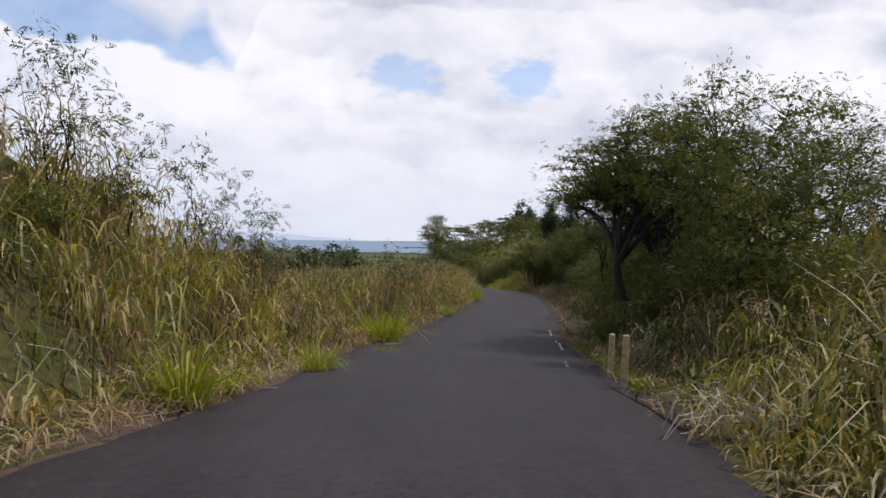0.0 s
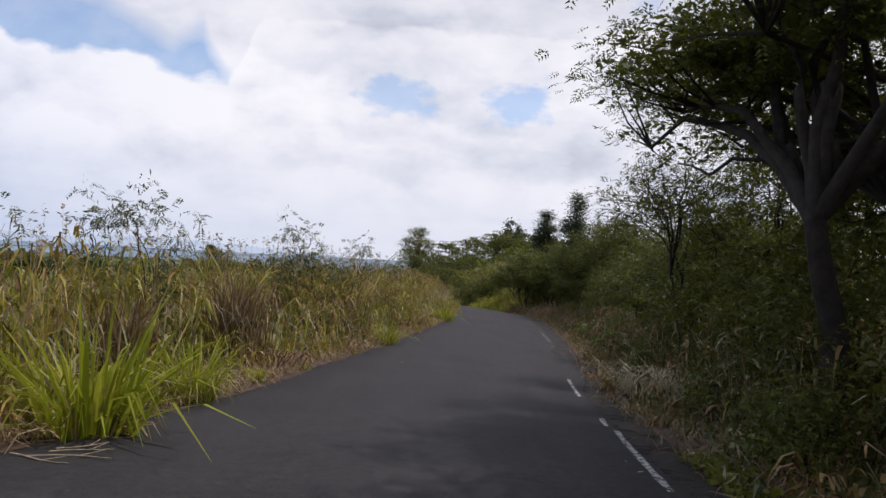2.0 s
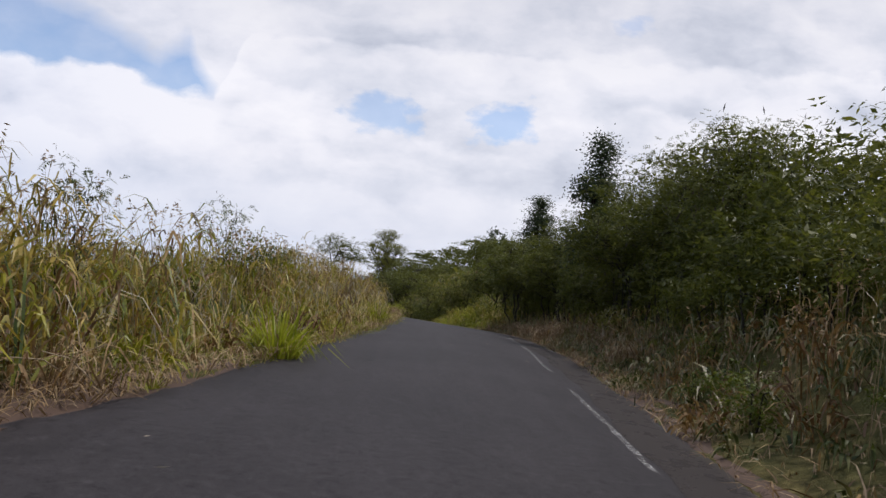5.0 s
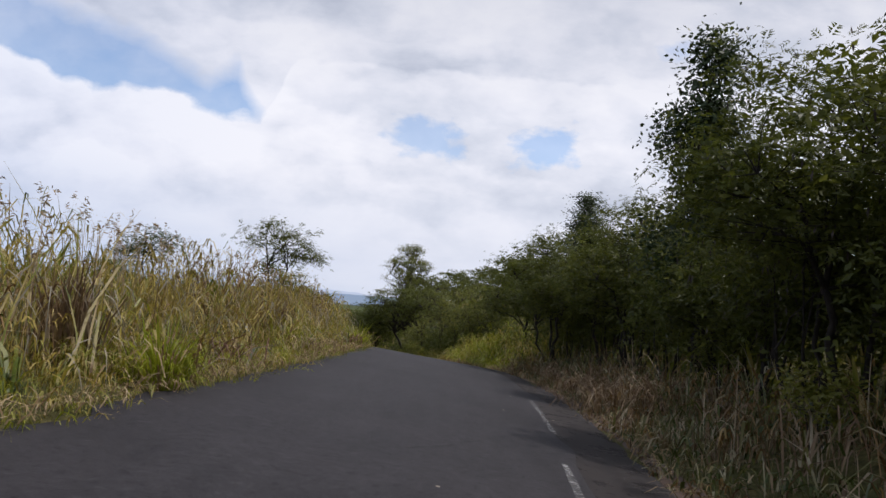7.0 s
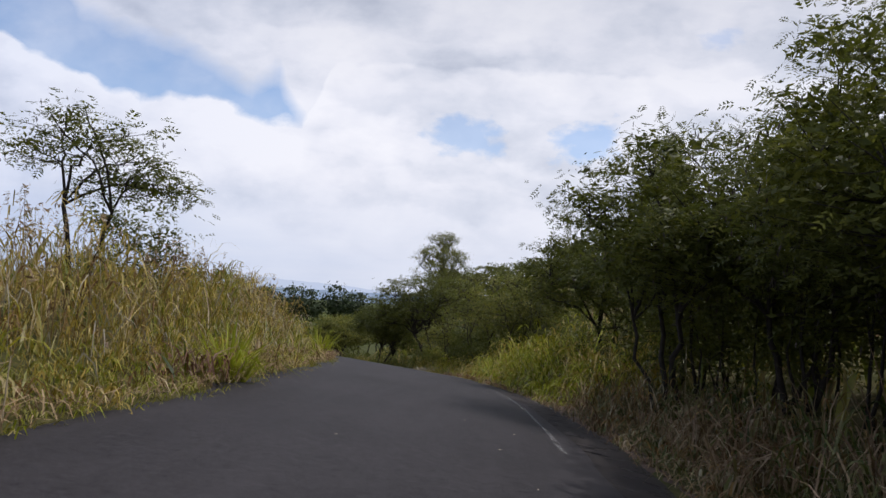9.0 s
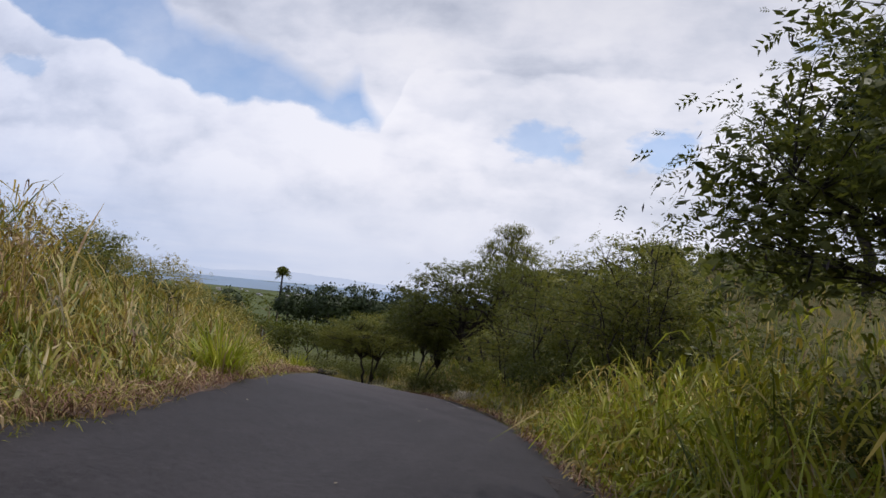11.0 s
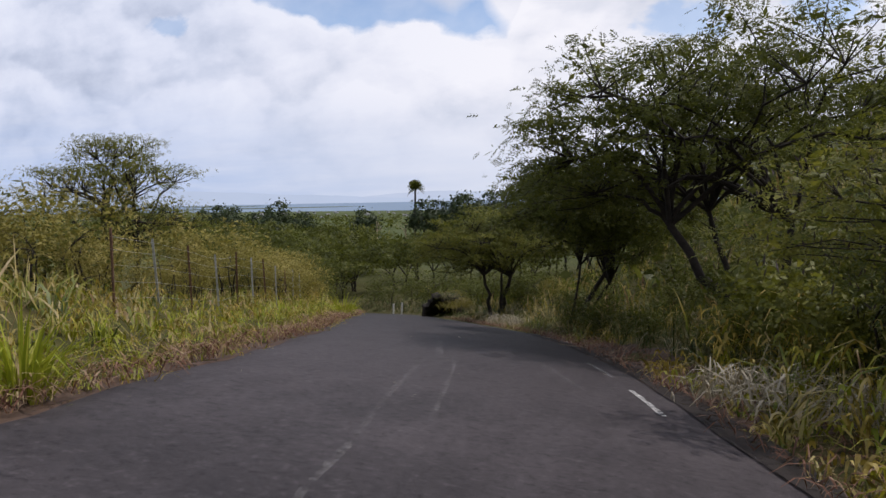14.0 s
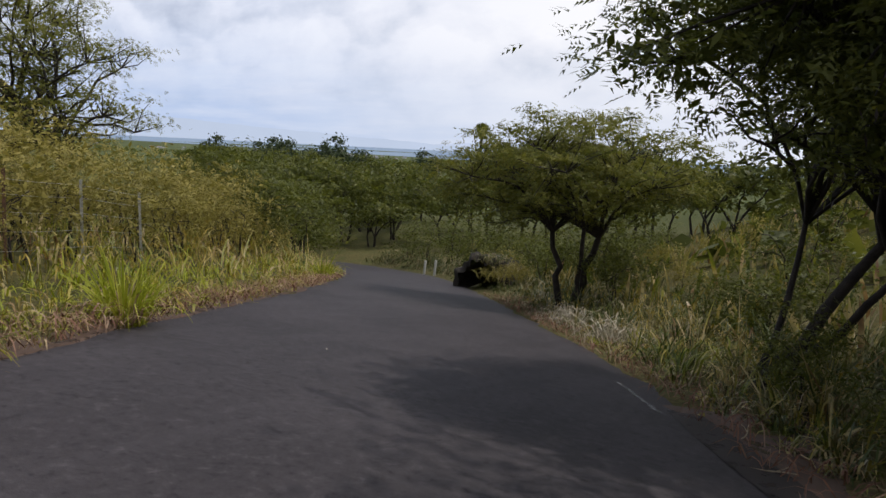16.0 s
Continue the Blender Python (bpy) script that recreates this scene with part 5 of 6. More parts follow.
for s in np.arange(123, 205, 3.8):
    shrub((0, 4, 4, 3)[int(r_sh.integers(4))], s, right_edge(s) + 6.2 + r_sh.uniform(-0.9, 1.6), r_sh.uniform(0.8, 1.2))
    shrub((0, 4, 3)[int(r_sh.integers(3))], s + 1.2, right_edge(s) + 10.5 + r_sh.uniform(-1.5, 2.5), r_sh.uniform(0.9, 1.4))
# left side
for s, lat, v, k in ((12.5, -8.6, 2, 0.85), (13.6, -8.0, 2, 0.8), (18.5, -8.4, 2, 1.0), (20.5, -7.6, 2, 0.95), (22.5, -8.0, 2, 0.8), (25.0, -8.2, 2, 0.75), (27.5, -7.6, 2, 0.7), (38.6, -7.0, 2, 0.7), (40.4, -7.6, 2, 0.65), (42.6, -7.2, 2, 0.65), (31.4, -8.0, 2, 0.85), (32.2, -7.4, 2, 0.95),
                     (44.5, -7.4, 0, 0.75), (41.0, -7.6, 2, 1.0), (42.0, -7.1, 2, 0.8), (44.6, -7.4, 2, 0.7), (48.0, -7.2, 2, 0.95), (50, -7.4, 2, 0.75), (62.5, -7.2, 0, 0.62), (63.4, -8.2, 2, 0.7), (66.8, -7.6, 0, 0.55), (70.5, -8.0, 4, 0.6), (36.5, -7.4, 3, 0.9), (39.5, -6.8, 3, 0.8), (41.5, -7.4, 3, 1.0), (45.8, -6.8, 3, 0.85), (48.6, -7.2, 3, 0.95), (52.0, -7.0, 3, 0.9), (54.5, -7.2, 2, 0.65), (56, -7.4, 3, 0.65), (59, -7.2, 3, 0.6), (30, -7.2, 3, 0.7), (34, -7.8, 2, 0.5), (98, -9, 0, 0.9)):
    shrub(v, s, lat, k)
for s in np.arange(104, 168, 2.3):
    shrub(3, s, left_edge(s) - (4.4 if 130 < s < 158 else 3.4) + r_sh.uniform(-0.9, 0.6), r_sh.uniform(0.6, 0.9) * (0.75 if 132 < s < 144 else 1.0 if s < 144 else 1.55))
    shrub((3, 3, 4)[int(r_sh.integers(3))], s + 1.2, left_edge(s) - 6.6 + r_sh.uniform(-1.2, 1.6), r_sh.uniform(0.75, 1.0))
for s in np.arange(133, 172, 1.5):
    shrub(3, s, left_edge(s) - 5.2 + r_sh.uniform(-0.7, 0.9), r_sh.uniform(0.9, 1.2))
for s in np.arange(150, 172, 1.9):
    shrub((3, 3, 3)[int(r_sh.integers(3))], s, left_edge(s) - 2.7 + r_sh.uniform(-0.5, 0.3), r_sh.uniform(0.75, 1.0))
for s in np.arange(168, 206, 2.6):
    shrub((0, 4)[int(r_sh.integers(2))], s, left_edge(s) - 3.6 + r_sh.uniform(-0.8, 1.2), r_sh.uniform(1.1, 1.6))


for s in np.arange(4, 60, 2.4):
    shrub(6, s, left_edge(s) - r_sh.uniform(1.1, 3.4), r_sh.uniform(0.5, 0.9))
for s in np.arange(14, 62, 2.4):
    shrub(6, s, right_edge(s) + r_sh.uniform(0.8, 2.8), r_sh.uniform(0.45, 0.9))
for s, out, k in ((119, 2.6, 0.8), (122, 2.2, 0.7), (126, 2.8, 0.9), (128.5, 2.4, 0.7), (131, 3.0, 0.9), (133.5, 3.0, 0.9), (135.5, 2.8, 0.9), (136.8, 3.2, 0.9)):
    shrub(6, s, float(right_edge(s)) + out, k)


for s in np.arange(5, 17, 1.1):
    shrub(6, s, left_edge(s) - r_sh.uniform(2.6, 5.0), r_sh.uniform(0.55, 0.85))


# ---- posts ----
def bollard(x, y, tall, rad, label, mat, lean=0.0, sides=14):
    ob = thing("guide_post", label, "post", (x, y, float(ground_z(x, y)[0])), "guide posts")
    prof = [(0, rad), (tall - 0.03, rad * 0.97), (tall - 0.012, rad * 0.9), (tall, rad * 0.72)]
    a = np.linspace(0, 2 * np.pi, sides, endpoint=False)
    V = [(lean * h + rr * math.cos(t), rr * math.sin(t), h) for h, rr in [(-0.4, rad), *prof] for t in a]
    bm = bmesh.new()
    vs = [bm.verts.new(p) for p in V]
    for q in range(len(prof)):
        for i in range(sides):
            j = (i + 1) % sides
            bm.faces.new((vs[q * sides + i], vs[q * sides + j], vs[(q + 1) * sides + j], vs[(q + 1) * sides + i]))
    bm.faces.new(vs[-sides:])
    me = bpy.data.meshes.new("shaft")
    bm.to_mesh(me)
    bm.free()
    me.materials.append(mat)
    part("shaft", me, ob)
    return ob


bollard(3.72, 14.23, 1.22, 0.075, "round yellowed wooden guide post at the road edge", M_POST, 0.03)
bollard(3.97, 16.38, 1.16, 0.075, "round yellowed wooden guide post at the road edge", M_POST, 0.02)
bollard(-29.2, 185.0, 1.15, 0.09, "pale guide post beside the road bend", M_WHITE_POST, 0.06)
bollard(-27.5, 183.5, 1.15, 0.09, "pale guide post beside the road bend", M_WHITE_POST, 0.06)


# ---- far things ----
M_SEA = solid("sea_water", (0.19, 0.26, 0.35), 0.9, 0.01, 0.06, 0.05)
k = np.linspace(0, 1, 3)
sea = tagged(new("water", grid_mesh("water", np.stack(np.meshgrid(np.linspace(-4600, 4600, 24), np.linspace(1500, 4680, 12), indexing="ij") + [np.full((24, 12), -35.6)], -1), M_SEA)), "calm pale blue sea on the horizon", "sea", kind="structure")


def hills(name, label, bottom, top, a0, a1, dist, haze_hue, seed):
    """A far range: a strip that stands on the horizon between two headings, with a rolling top. It glows in its haze
    colour.
    """
    a = np.radians(np.linspace(a0, a1, 90))
    t = np.linspace(0, 1, 90)
    el = np.interp(t, np.linspace(0, 1, len(top)), top) + 0.05 * wave(t * 30, t, 1.0, seed) + 0.03 * wave(t * 90, t, 1.0, seed)
    rows = []
    for f in (0.0, 0.6, 1.0):
        h = dist * np.tan(np.radians(bottom + (el - bottom) * f))
        d = dist - 40 * (1 - f)
        rows.append(np.stack([-np.sin(a) * d, np.cos(a) * d, h], -1))
    # the haze is put into this colour, and emission keeps it unlit
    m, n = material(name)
    col = n.mix(n.noise(place(n), 0.004, 4), haze_hue, tuple(c * 1.12 for c in haze_hue))
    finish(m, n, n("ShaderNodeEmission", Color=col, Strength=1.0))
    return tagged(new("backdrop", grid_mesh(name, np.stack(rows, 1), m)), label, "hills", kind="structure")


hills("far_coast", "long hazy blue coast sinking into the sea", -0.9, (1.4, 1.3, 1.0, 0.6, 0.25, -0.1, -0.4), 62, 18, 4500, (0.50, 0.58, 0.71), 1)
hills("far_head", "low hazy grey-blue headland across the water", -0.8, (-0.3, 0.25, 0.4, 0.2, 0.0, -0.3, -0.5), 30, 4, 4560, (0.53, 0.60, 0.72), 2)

# woods down the slope: umbrella trees, repeated
wood = thing("umbrella_tree", "wide flat-topped dark green shade tree down the slope", "tree", group="shade trees down the slope")
plant_parts(wood, 140, [(0, 0, 6.6, 5.6, 5.6, 1.5, 3), (1.5, 1.0, 5.2, 5.0, 4.6, 1.4, 1.2)], [(0, 0, -0.6, 0.1, 3.0, 0.2), (0.4, 0.2, 1.2, 0.5, 3.0, 0.16)], 54, 30, 0.34, 0.85, M_KOA, limb=0.1, single=True, flat=0.25, core=8)
stand(wood, -33.0, 206.0, 1.0)
r_w = np.random.default_rng(77)
for x, y, k in ((-41, 212, 1.15), (-51, 216, 1.2), (-47, 205, 0.95), (-60, 222, 1.25), (-68, 214, 1.1), (-57, 205, 0.9), (-72, 232, 1.3), (-84, 226, 1.2), (-26, 205, 1.0), (-19, 213, 1.2), (-12, 205, 1.0), (-35, 222, 1.2),
                (-48, 232, 1.25), (-62, 242, 1.3), (-90, 244, 1.3), (-30, 238, 1.2), (-78, 250, 1.3), (-16, 192, 0.9), (-8, 186, 0.9), (-20, 228, 1.3), (3, 190, 1.1), (10, 205, 1.2), (-2, 202.5, 1.3), (8, 222, 1.2), (16, 236, 1.3), (24, 228, 1.1), (2, 240, 1.3), (12, 256, 1.3), (28, 250, 1.2), (36, 238, 1.1), (20, 212, 1.0)):
    copy_thing(wood, place_m(x, y, (k, k, k * r_w.uniform(0.85, 1.1)), r_w.uniform(0, 360), 2.4 if x > -3 and y > 195 else 1.5))
dark = thing("round_tree", "dense dark round-headed tree in a far wood", "tree", group="far dark wood")
plant_parts(dark, 141, [(0, 0, 7.0, 4.2, 4.2, 4.0, 2), (2, 0.5, 5, 3.5, 3.5, 3.2, 1)], [(0, 0, 0, 0.1, 3.5, 0.3)], 54, 24, 0.6, 0.9, M_DEEP, limb=0.12, single=True, core=7)
stand(dark, -120, 346, 1.2)
for x, y, k in ((-93, 352, 1.15), (-97, 362, 1.1), (-86, 350, 1.2), (-80, 342, 1.2), (-72, 350, 1.3), (-64, 344, 1.2), (-92, 336, 1.1), (-76, 334, 1.2), (-135, 330, 1.0), (-150, 336, 1.1), (-166, 330, 1.0), (-142, 322, 0.9), (-180, 340, 1.1),
                (-158, 318, 0.9), (-55, 352, 1.3), (-45, 345, 1.2), (-196, 350, 1.1), (-210, 340, 1.0), (-174, 352, 1.0), (44, 362, 1.25)):
    copy_thing(dark, place_m(x, y, (k, k, k * r_w.uniform(0.85, 1.15)), r_w.uniform(0, 360)))


for x, y, top, k in ((37.0, 330.0, 14.2, 1.2),):
    copy_thing(dark, pose(x, y, top - 11.0 * k * 1.1, 0, 0, x * 9) @ Matrix.Diagonal((k * 0.85, k * 0.85, k * 1.1, 1)))
for x, y, top, k in ((19.0, 292.0, 7.3, 1.3), (9.0, 286.0, 5.0, 1.2), (29.0, 300.0, 7.0, 1.2), (36.0, 292.0, 8.0, 1.2), (-1.0, 262.0, 2.0, 1.3)):
    copy_thing(wood, place_m(x, y, k, x * 31, float(ground_z(x, y)[0]) - (top - 8.1 * k)))
# one closed canopy where the road drops out of sight
for x, y, k in ((-52, 196, 1.0), (-60, 200, 1.1), (-68, 206, 1.2), (-76, 214, 1.25), (-62, 212, 1.2), (-70, 222, 1.25), (-55, 210, 1.15), (-86, 218, 1.25), (-84, 236, 1.3), (-95, 230, 1.3), (-58, 228, 1.2), (-66, 236, 1.3), (-104, 240, 1.3)):
    copy_thing(wood, place_m(x, y, (k, k, k * 1.08), x * 37 + y, 0.5))


def palm(x, y, tall, seed):
    r = np.random.default_rng(seed)
    ob = thing("palm_tree", "tall date palm with a round head above the wood", "palm tree")
    t = np.linspace(0, 1, 8)[:, None]
    pts = np.array([[0, 0, -0.5]]) + np.array([[0.5, 0.2, tall]]) * t
    part("trunk", mesh_from("trunk", *tubes([(pts, 0.42, 0.34)], 10), M_BARK, True), ob)
    k = 46
    a, e = r.uniform(0, 6.28, k), r.uniform(-0.6, 1.2, k)
    d = np.stack([np.cos(a) * np.cos(e), np.sin(a) * np.cos(e), np.sin(e)], -1)
    o = np.repeat(pts[-1:], k, 0)
    V, F = fronds(o, d, r.uniform(2.8, 3.5, k), r, 12, 0.1)
    part("crown", mesh_from("crown", V, F, M_KOA), ob)
    return stand(ob, x, y)


palm(-105.0, 357.0, 21.5, 5)
for x, y, h, seed in ((-112, 340, 9.0, 6), (-100, 338, 8.0, 7), (-98, 341, 10.0, 8)):
    ob = thing("bare_tree", "leafless grey tree trunk standing before the wood", "dead tree")
    r = np.random.default_rng(seed)
    part("trunk", mesh_from("trunk", *tubes([(np.array([[0, 0, -0.3], [0.3, 0, h * 0.5], [0.1, 0.2, h]]), 0.3, 0.12)], 6), M_STICK, True), ob)
    for q in range(5):
        b = np.array([0.2, 0.1, h * r.uniform(0.45, 0.9)])
        part("limb", mesh_from("limb", *tubes([(np.stack([b, b + [r.normal(0, 0.8), r.normal(0, 0.8), 1.0], b + [r.normal(0, 1.5), r.normal(0, 1.5), 2.2]]), 0.12, 0.04)], 5), M_STICK, True), ob)
    stand(ob, x, y)

# bushes over the plain, and small houses at its far edge
r = np.random.default_rng(90)
k = 7500
bx, by = r.uniform(-700, 420, k), r.uniform(215, 1150, k) ** 1.0
clump = wave(bx, by, 55, 6) + wave(bx, by, 17, 8) * 0.7
keep_b = (clump > -0.15) & (np.abs(bx + 0.25 * by) > 0) & ~((bx > -60) & (by < 235))
bx, by = bx[keep_b], by[keep_b]
hx, hy = r.uniform(-8, 75, 1500), r.uniform(150, 300, 1500)
hs, hl, hf = along(hx, hy)
bx, by = np.r_[bx, hx[hf > 13]], np.r_[by, hy[hf > 13]]
k = len(bx)
size_b = r.uniform(0.8, 2.6, k) * (1 + 0.0006 * by) * np.where((bx > -10) & (by < 300), 0.75, 1.0)
per = 6
o = np.stack([bx, by, ground_z(bx, by) + size_b * 0.35], -1)
o = np.repeat(o, per, 0) + r.normal(0, 0.55, (k * per, 3)) * np.repeat(size_b, per)[:, None] * [1, 1, 0.45]
V, F = leaves(o, np.repeat(size_b, per) * r.uniform(0.45, 0.9, k * per), r, 1.2)
tagged(new("far_scrub", mesh_from("far_scrub", V, F, M_KOA)), "green scrub scattered over the far plain", "scrub", kind="stuff")

M_WALL = solid("pale_house_wall", (0.42, 0.42, 0.42), 0.8, 0.5, 0.1, 0.1)
M_ROOF = solid("grey_house_roof", (0.25, 0.24, 0.24), 0.8, 0.5, 0.2, 0.1)


def house_mesh(name, pts, faces, mat):
    return mesh_from(name, np.array(pts, float), np.array(faces), mat)


house = thing("house", "small pale house with a grey roof far off on the plain", "house", group="far houses")
c = [(-6, -4, -1), (6, -4, -1), (6, 4, -1), (-6, 4, -1), (-6, -4, 3.4), (6, -4, 3.4), (6, 4, 3.4), (-6, 4, 3.4)]
part("wall", house_mesh("wall", c, [(0, 1, 5, 4), (1, 2, 6, 5), (2, 3, 7, 6), (3, 0, 4, 7)], M_WALL), house)
rf = [(-6.6, -4.6, 3.35), (6.6, -4.6, 3.35), (6.6, 4.6, 3.35), (-6.6, 4.6, 3.35), (-5, 0, 5.8), (5, 0, 5.8)]
part("roof", house_mesh("roof", rf, [(0, 1, 5, 4), (2, 3, 4, 5), (1, 2, 5, 5), (3, 0, 4, 4)][:2], M_ROOF), house)
win = [(-3, -4.05, 1), (-1.4, -4.05, 1), (-1.4, -4.05, 2.4), (-3, -4.05, 2.4)]
part("window", house_mesh("window", win, [(0, 1, 2, 3)], M_DARK), house)
first = True
for i in range(46):
    x, y = -400 - 620 * r.random() ** 1.0, 850 + 480 * r.random()
    m = place_m(x, y, r.uniform(0.5, 1.0), r.uniform(0, 360))
    if first:
        house.matrix_basis, first = m, False
    else:
        copy_thing(house, m)

# ---- fence on the left of the road ----
fence = thing("wire_fence", "wire fence on thin steel and rusty posts before dry brush", "fence")
posts = []
for i, (s, steel) in enumerate(((134.0, 0), (136.0, 1), (138.0, 0), (140.2, 1), (142.2, 0), (144.4, 1), (146.6, 0), (148.8, 1), (151.0, 0), (153.2, 1), (155.6, 1))):
    x, y = (float(v) for v in at(s, left_edge(s) - 2.5))
    g = float(ground_z(x, y)[0])
    tall = 1.55 if steel else 1.6
    bm = bmesh.new()
    bmesh.ops.create_cube(bm, size=1.0, matrix=Matrix.Translation((0, 0, tall / 2 - 0.2)) @ Matrix.Diagonal((0.05, 0.006, tall + 0.4, 1)))
    bmesh.ops.create_cube(bm, size=1.0, matrix=Matrix.Translation((0, 0.02, tall / 2 - 0.2)) @ Matrix.Diagonal((0.006, 0.035, tall + 0.4, 1)))
    me = bpy.data.meshes.new("post")
    bm.to_mesh(me)
    bm.free()
    me.materials.append(M_STEEL if steel else M_RUST)
    ob = part("post", me, fence, "pale galvanised steel post" if steel else "rusty steel post")
    ob.location, ob.rotation_euler = (x, y, g), (radians(r.normal(0, 1.2)), radians(r.normal(0, 1.5)), i * 0.1)
    posts.append((x, y, g))
posts = np.array(posts)
for h in (0.35, 0.65, 0.95, 1.22, 1.45):
    pts = spline([(x, y, z + h) for x, y, z in posts], 4)
    pts[:, 2] -= 0.012 * np.abs(np.sin(np.linspace(0, 10 * np.pi, len(pts))))
    part("wire", mesh_from("wire", *tubes([(pts, 0.0026, 0.0026)], 4), M_STEEL, True), fence)

# ---- a dark hollow in the bank, by the bend, built as a culvert mouth ----
culvert = thing("culvert", "dark hollow in the bank, shaped as a culvert mouth, overhung by dry grass", "culvert")
cx, cy = (float(v) for v in at(177.2, 3.5))
zc = float(road_z(177.2, 3.4))
ang = np.linspace(0, np.pi, 41)
rag = 1 + 0.07 * np.sin(ang * 7 + 1) + 0.05 * np.sin(ang * 17)
inner = [np.stack([1.3 * rag * np.cos(ang), np.full(41, d) + 0.15 * np.sin(ang * 9), 1.75 * rag * np.sin(ang) ** 0.8 - 0.2], -1) for d in (-0.5, 0.0, 1.2, 2.6)]
outer = [np.stack([1.6 * rag * np.cos(ang), np.full(41, d), 2.05 * rag * np.sin(ang) ** 0.8 - 0.2], -1) for d in (-0.4, 0.3)]
# the hollow's darkness is put into near-black faces; the tunnel is made up
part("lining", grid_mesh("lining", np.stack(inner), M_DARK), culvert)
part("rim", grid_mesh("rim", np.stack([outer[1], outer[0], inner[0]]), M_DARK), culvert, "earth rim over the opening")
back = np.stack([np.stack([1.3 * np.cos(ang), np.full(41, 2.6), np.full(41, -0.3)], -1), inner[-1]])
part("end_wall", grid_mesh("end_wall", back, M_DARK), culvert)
culvert.matrix_basis = pose(cx, cy, zc, 0, 0, math.degrees(math.atan2(-5.0, -9.0)) + 62 + 90)


# dry grass hanging over the dark hollow, and dead cane fallen at the road's edge
def dead_heap(s, lat, k, seed, tall, label, spread=0.8, mat=M_PALE, lift=0.0):
    r = np.random.default_rng(seed)
    ob = thing("dead_grass_heap", label, "dead grass")
    a = r.uniform(0, 2 * np.pi, k)
    root = np.concatenate([r.normal(0, spread * 0.45, (k, 2)), r.uniform(0.0, 0.25, (k, 1)) + lift], 1)
    V, F = blades(root, tall * r.uniform(0.5, 1.1, k), r.uniform(0.015, 0.04, k), np.stack([np.cos(a), np.sin(a)], -1) * r.uniform(0.4, 1.2, k)[:, None], r.uniform(0.4, 1.2, k), r)
    tagged(part("leaf_mass", mesh_from("leaf_mass", V, F, mat), ob), kind="stuff")
    for q in range(7):
        b = np.array([r.normal(0, spread * 0.3), r.normal(0, spread * 0.3), 0.12 + lift])
        e = b + np.array([r.normal(0, 0.35), r.normal(0, 0.35), r.uniform(0.1, 0.6)])
        part("stalk", mesh_from("stalk", *tubes([(np.stack([b, (b + e) / 2 + [0, 0, 0.1], e]), 0.009, 0.005)], 4), M_STICK, True), ob)
    x, y = (float(c) for c in at(s, lat))
    return stand(ob, x, y)


for i, (s, lat, k, tall) in enumerate(((133.4, 3.8, 150, 1.0), (132.4, 4.2, 130, 0.9), (131.0, 4.6, 100, 0.9), (124.6, 4.2, 80, 0.9), (9.3, 3.0, 90, 1.1), (38.5, 3.6, 80, 0.7), (34.6, 3.7, 150, 1.2), (33.2, 4.0, 130, 1.1), (19.6, 3.9, 130, 1.2), (80.0, 3.2, 170, 1.3), (82.2, 3.6, 170, 1.3), (79.0, 3.9, 140, 1.3), (84.6, 3.4, 150, 1.2), (64.5, 3.3, 120, 1.0), (89.0, 3.6, 130, 1.1), (92.0, 3.9, 120, 1.0), (157.8, 4.2, 110, 1.0), (161.5, 4.0, 110, 1.0))):
    dead_heap(s, lat, k, 200 + i, tall, "heap of pale dead cane grass at the road edge", mat=M_DRY if 60 < s < 95 else M_PALE)
for i, (s, lat) in enumerate(((175.3, 4.0), (176.6, 3.9), (177.8, 3.9), (178.9, 4.2), (176.2, 5.0), (178.0, 5.0))):
    dead_heap(s, lat, 150, 230 + i, 1.0, "dry grass hanging over the dark hollow", 1.0, M_SHADY if i % 2 else M_BRUSH, 1.3 if 0 < i < 3 else 0.5)

for i, s in enumerate(np.arange(5.5, 100, 4.7)):
    dead_heap(s + r.uniform(-1, 1), float(left_edge(s)) - r.uniform(0.35, 0.8), 70, 300 + i, r.uniform(0.6, 1.0), "slumped clump of dead brown grass at the road edge", 0.9, M_LITTER if i % 3 else M_RED)

r = np.random.default_rng(505)
k = 1500
s_d, lat_d, out_d, root_d = scatter(k, -4, 106, -1, 0.5, 2.6, r, 1.0)
root_d[:, 2] += r.uniform(0.2, 1.3, k)
a_d = r.normal(0.0, 0.9, k)
V, F = blades(root_d, r.uniform(0.4, 0.9, k), r.uniform(0.012, 0.026, k), np.stack([np.cos(a_d), np.sin(a_d)], -1) * r.uniform(0.3, 1.0, k)[:, None], r.uniform(0.9, 2.0, k), r)
tagged(new("dead_leaf_mass", mesh_from("dead_leaf_mass", V, F, M_PALE)), "pale dead cane leaves hanging out of the bank", "grass", kind="stuff")

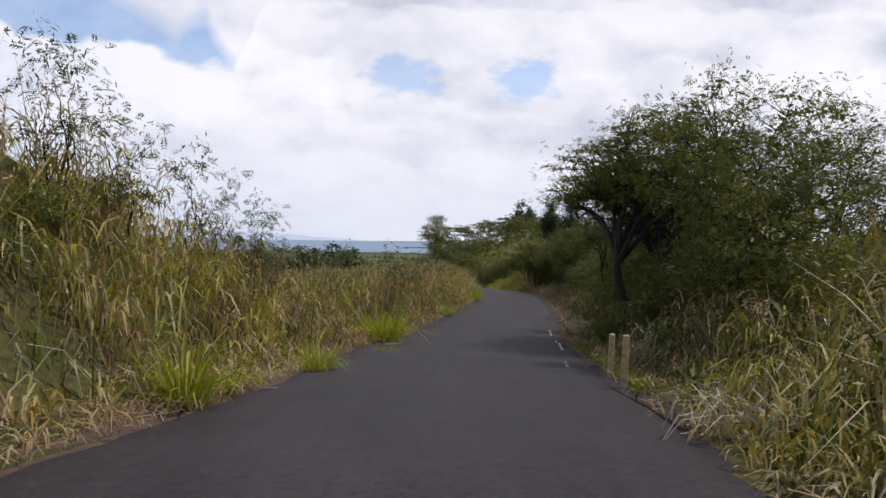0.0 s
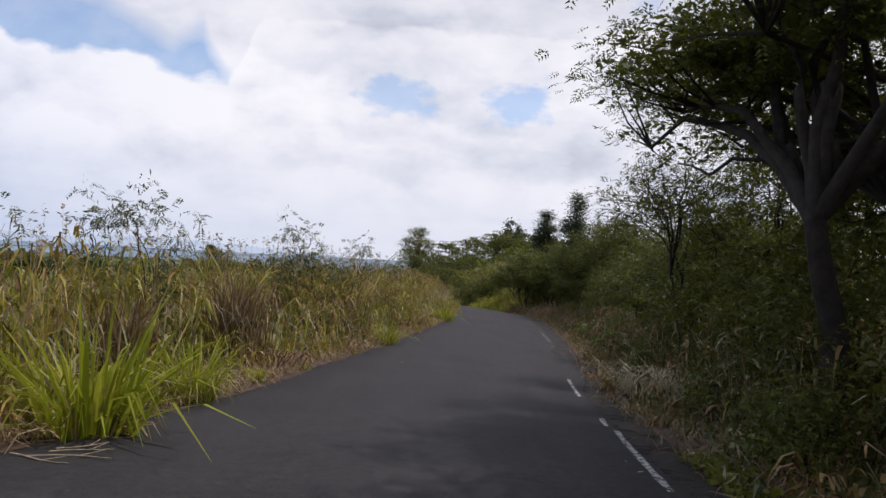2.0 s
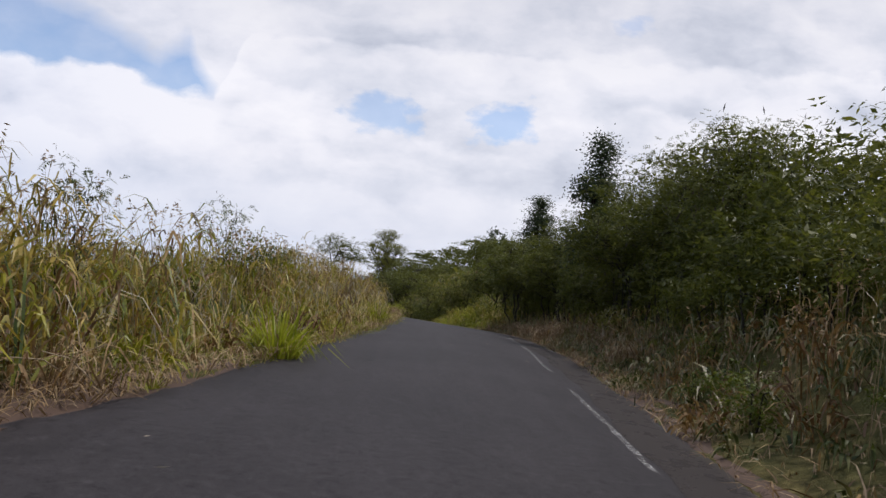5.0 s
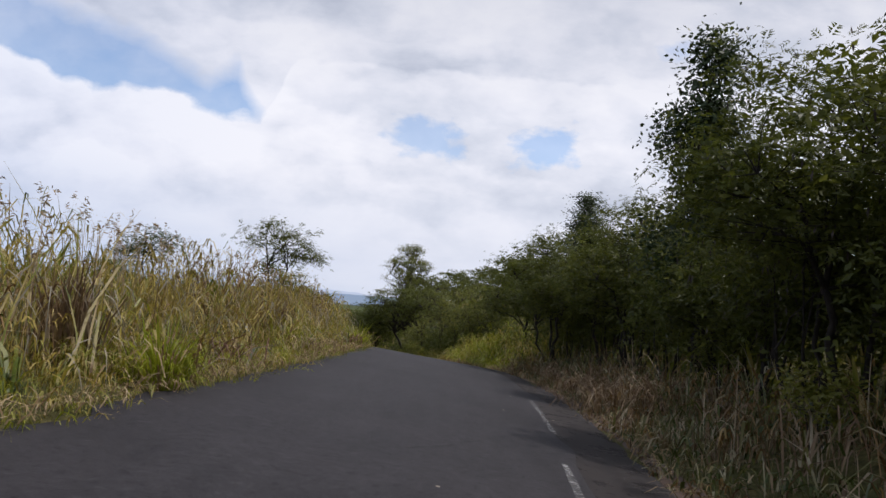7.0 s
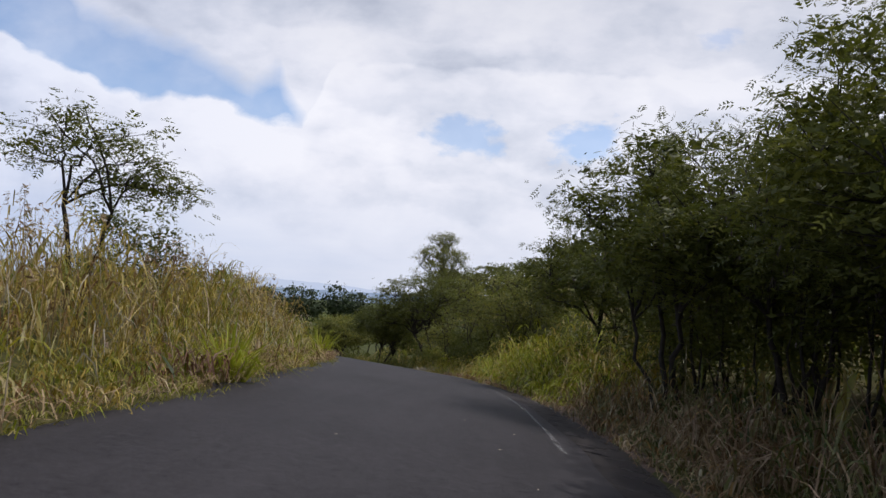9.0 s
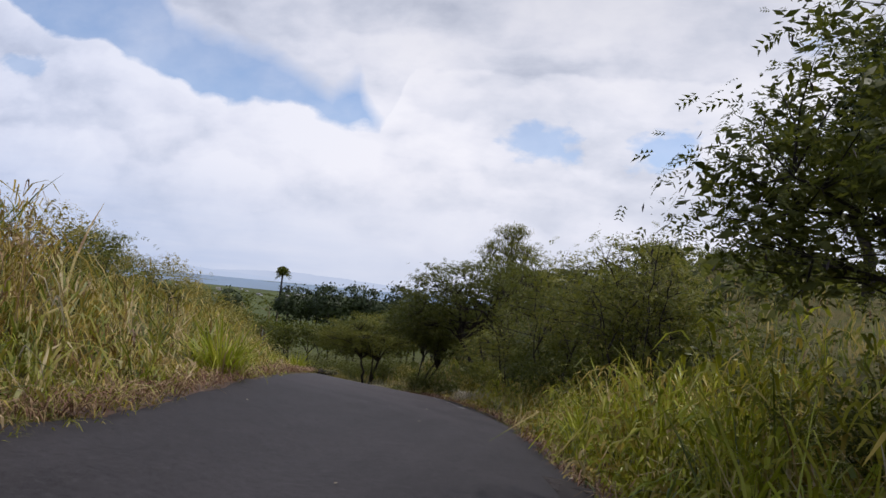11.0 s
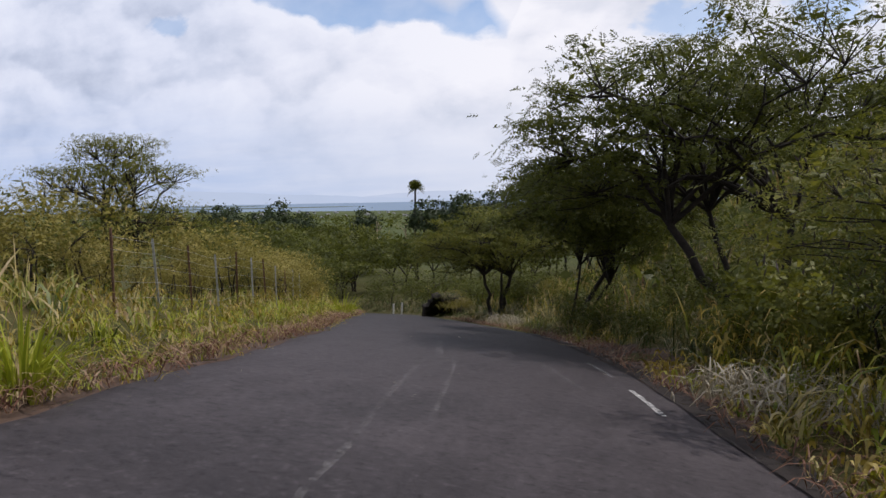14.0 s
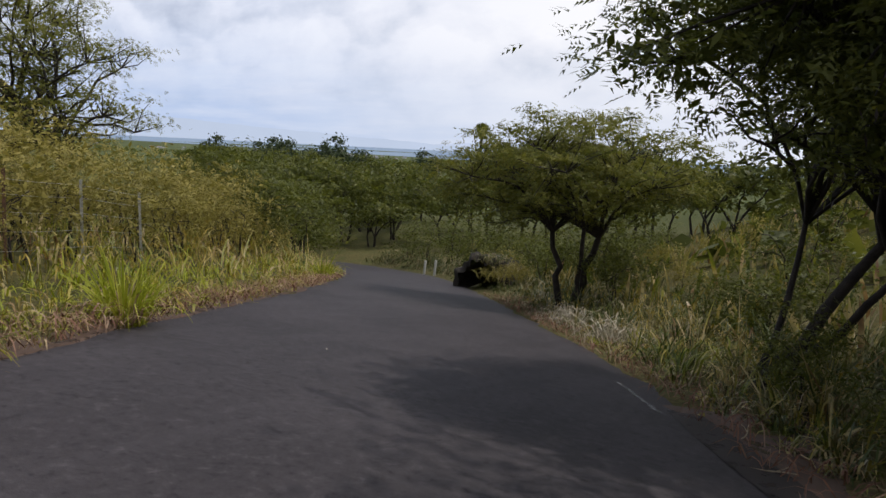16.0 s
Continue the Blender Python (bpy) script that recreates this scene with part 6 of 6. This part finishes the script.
# tall dead cane clumps in the grass
for i, (s, lat, k, tall) in enumerate(((33.2, -5.9, 260, 2.4), (34.4, -6.1, 200, 2.3), (29.0, -5.9, 170, 1.9), (15.2, -6.4, 170, 1.8), (43.0, -6.0, 150, 1.9), (49.0, -5.9, 150, 1.8), (20.0, -6.2, 150, 1.8), (71.5, -6.0, 150, 1.7), (83.5, -6.2, 170, 1.8))):
    r = np.random.default_rng(400 + i)
    ob = thing("cane_clump", "tall dead reddish-brown cane clump in the grass", "cane", group="dead cane clumps")
    a = r.uniform(0, 2 * np.pi, k)
    root = np.concatenate([r.normal(0, 0.22, (k, 2)), np.full((k, 1), -0.05)], 1)
    V, F = blades(root, tall * r.uniform(0.5, 1.05, k), r.uniform(0.02, 0.045, k), np.stack([np.cos(a), np.sin(a)], -1) * r.uniform(0.05, 0.35, k)[:, None], r.uniform(0.0, 0.5, k), r)
    tagged(part("leaf_mass", mesh_from("leaf_mass", V, F, M_DRY), ob), kind="stuff")
    x, y = (float(c) for c in at(s, lat))
    stand(ob, x, y)


def stick(s, lat, ln, turn, rad, seed):
    """A dead stalk lying on the ground, with a side twig."""
    r = np.random.default_rng(seed)
    ob = thing("fallen_stick", "pale dry stick lying at the road edge", "stick", group="sticks at the road edge")
    t = np.linspace(-0.5, 0.5, 6)[:, None]
    pts = np.concatenate([t * ln, 0.05 * ln * np.sin(t * 5 + seed), np.full((6, 1), rad * 0.8)], 1)
    part("stem", mesh_from("stem", *tubes([(pts, rad, rad * 0.5)], 5), M_STICK, True), ob)
    q = pts[3]
    part("twig", mesh_from("twig", *tubes([(np.stack([q, q + [0.16 * ln, 0.09 * ln, 0.02], q + [0.27 * ln, 0.2 * ln, 0.03]]), rad * 0.6, rad * 0.3)], 4), M_STICK, True), ob)
    x, y = (float(c) for c in at(s, lat))
    ob.matrix_basis = pose(x, y, max(float(ground_z(x, y)[0]), float(road_z(s, lat)) - 0.03) + 0.03, 0, 0, turn)


r_st = np.random.default_rng(66)
for i, (s, lat, ln, turn) in enumerate(((143.4, 3.2, 1.1, -20), (141.6, 3.9, 0.7, 70), (145.2, 4.2, 0.9, 120), (139.8, 3.4, 0.8, 30), (137.6, 3.9, 1.0, 160), (149.2, 3.7, 0.8, 80), (147.6, 3.3, 0.5, 10), (135.2, 3.5, 0.9, 50),
                                      (24.4, -3.9, 0.8, 5), (24.7, -3.95, 0.6, 22), (24.2, -4.1, 0.7, -15), (24.9, -4.05, 0.5, 40), (10.2, 2.6, 0.9, 60), (10.8, 2.8, 0.8, 110), (9.6, 2.5, 0.7, 20), (86.0, 2.7, 0.9, 60), (83.2, 3.0, 0.8, 100))):
    stick(s, lat, ln, turn, 0.012, i)
for i in range(22):
    s = r_st.uniform(0, 60)
    stick(s, float(left_edge(s)) - r_st.uniform(-0.1, 0.5), r_st.uniform(0.4, 0.9), r_st.uniform(0, 180), 0.009, 30 + i)
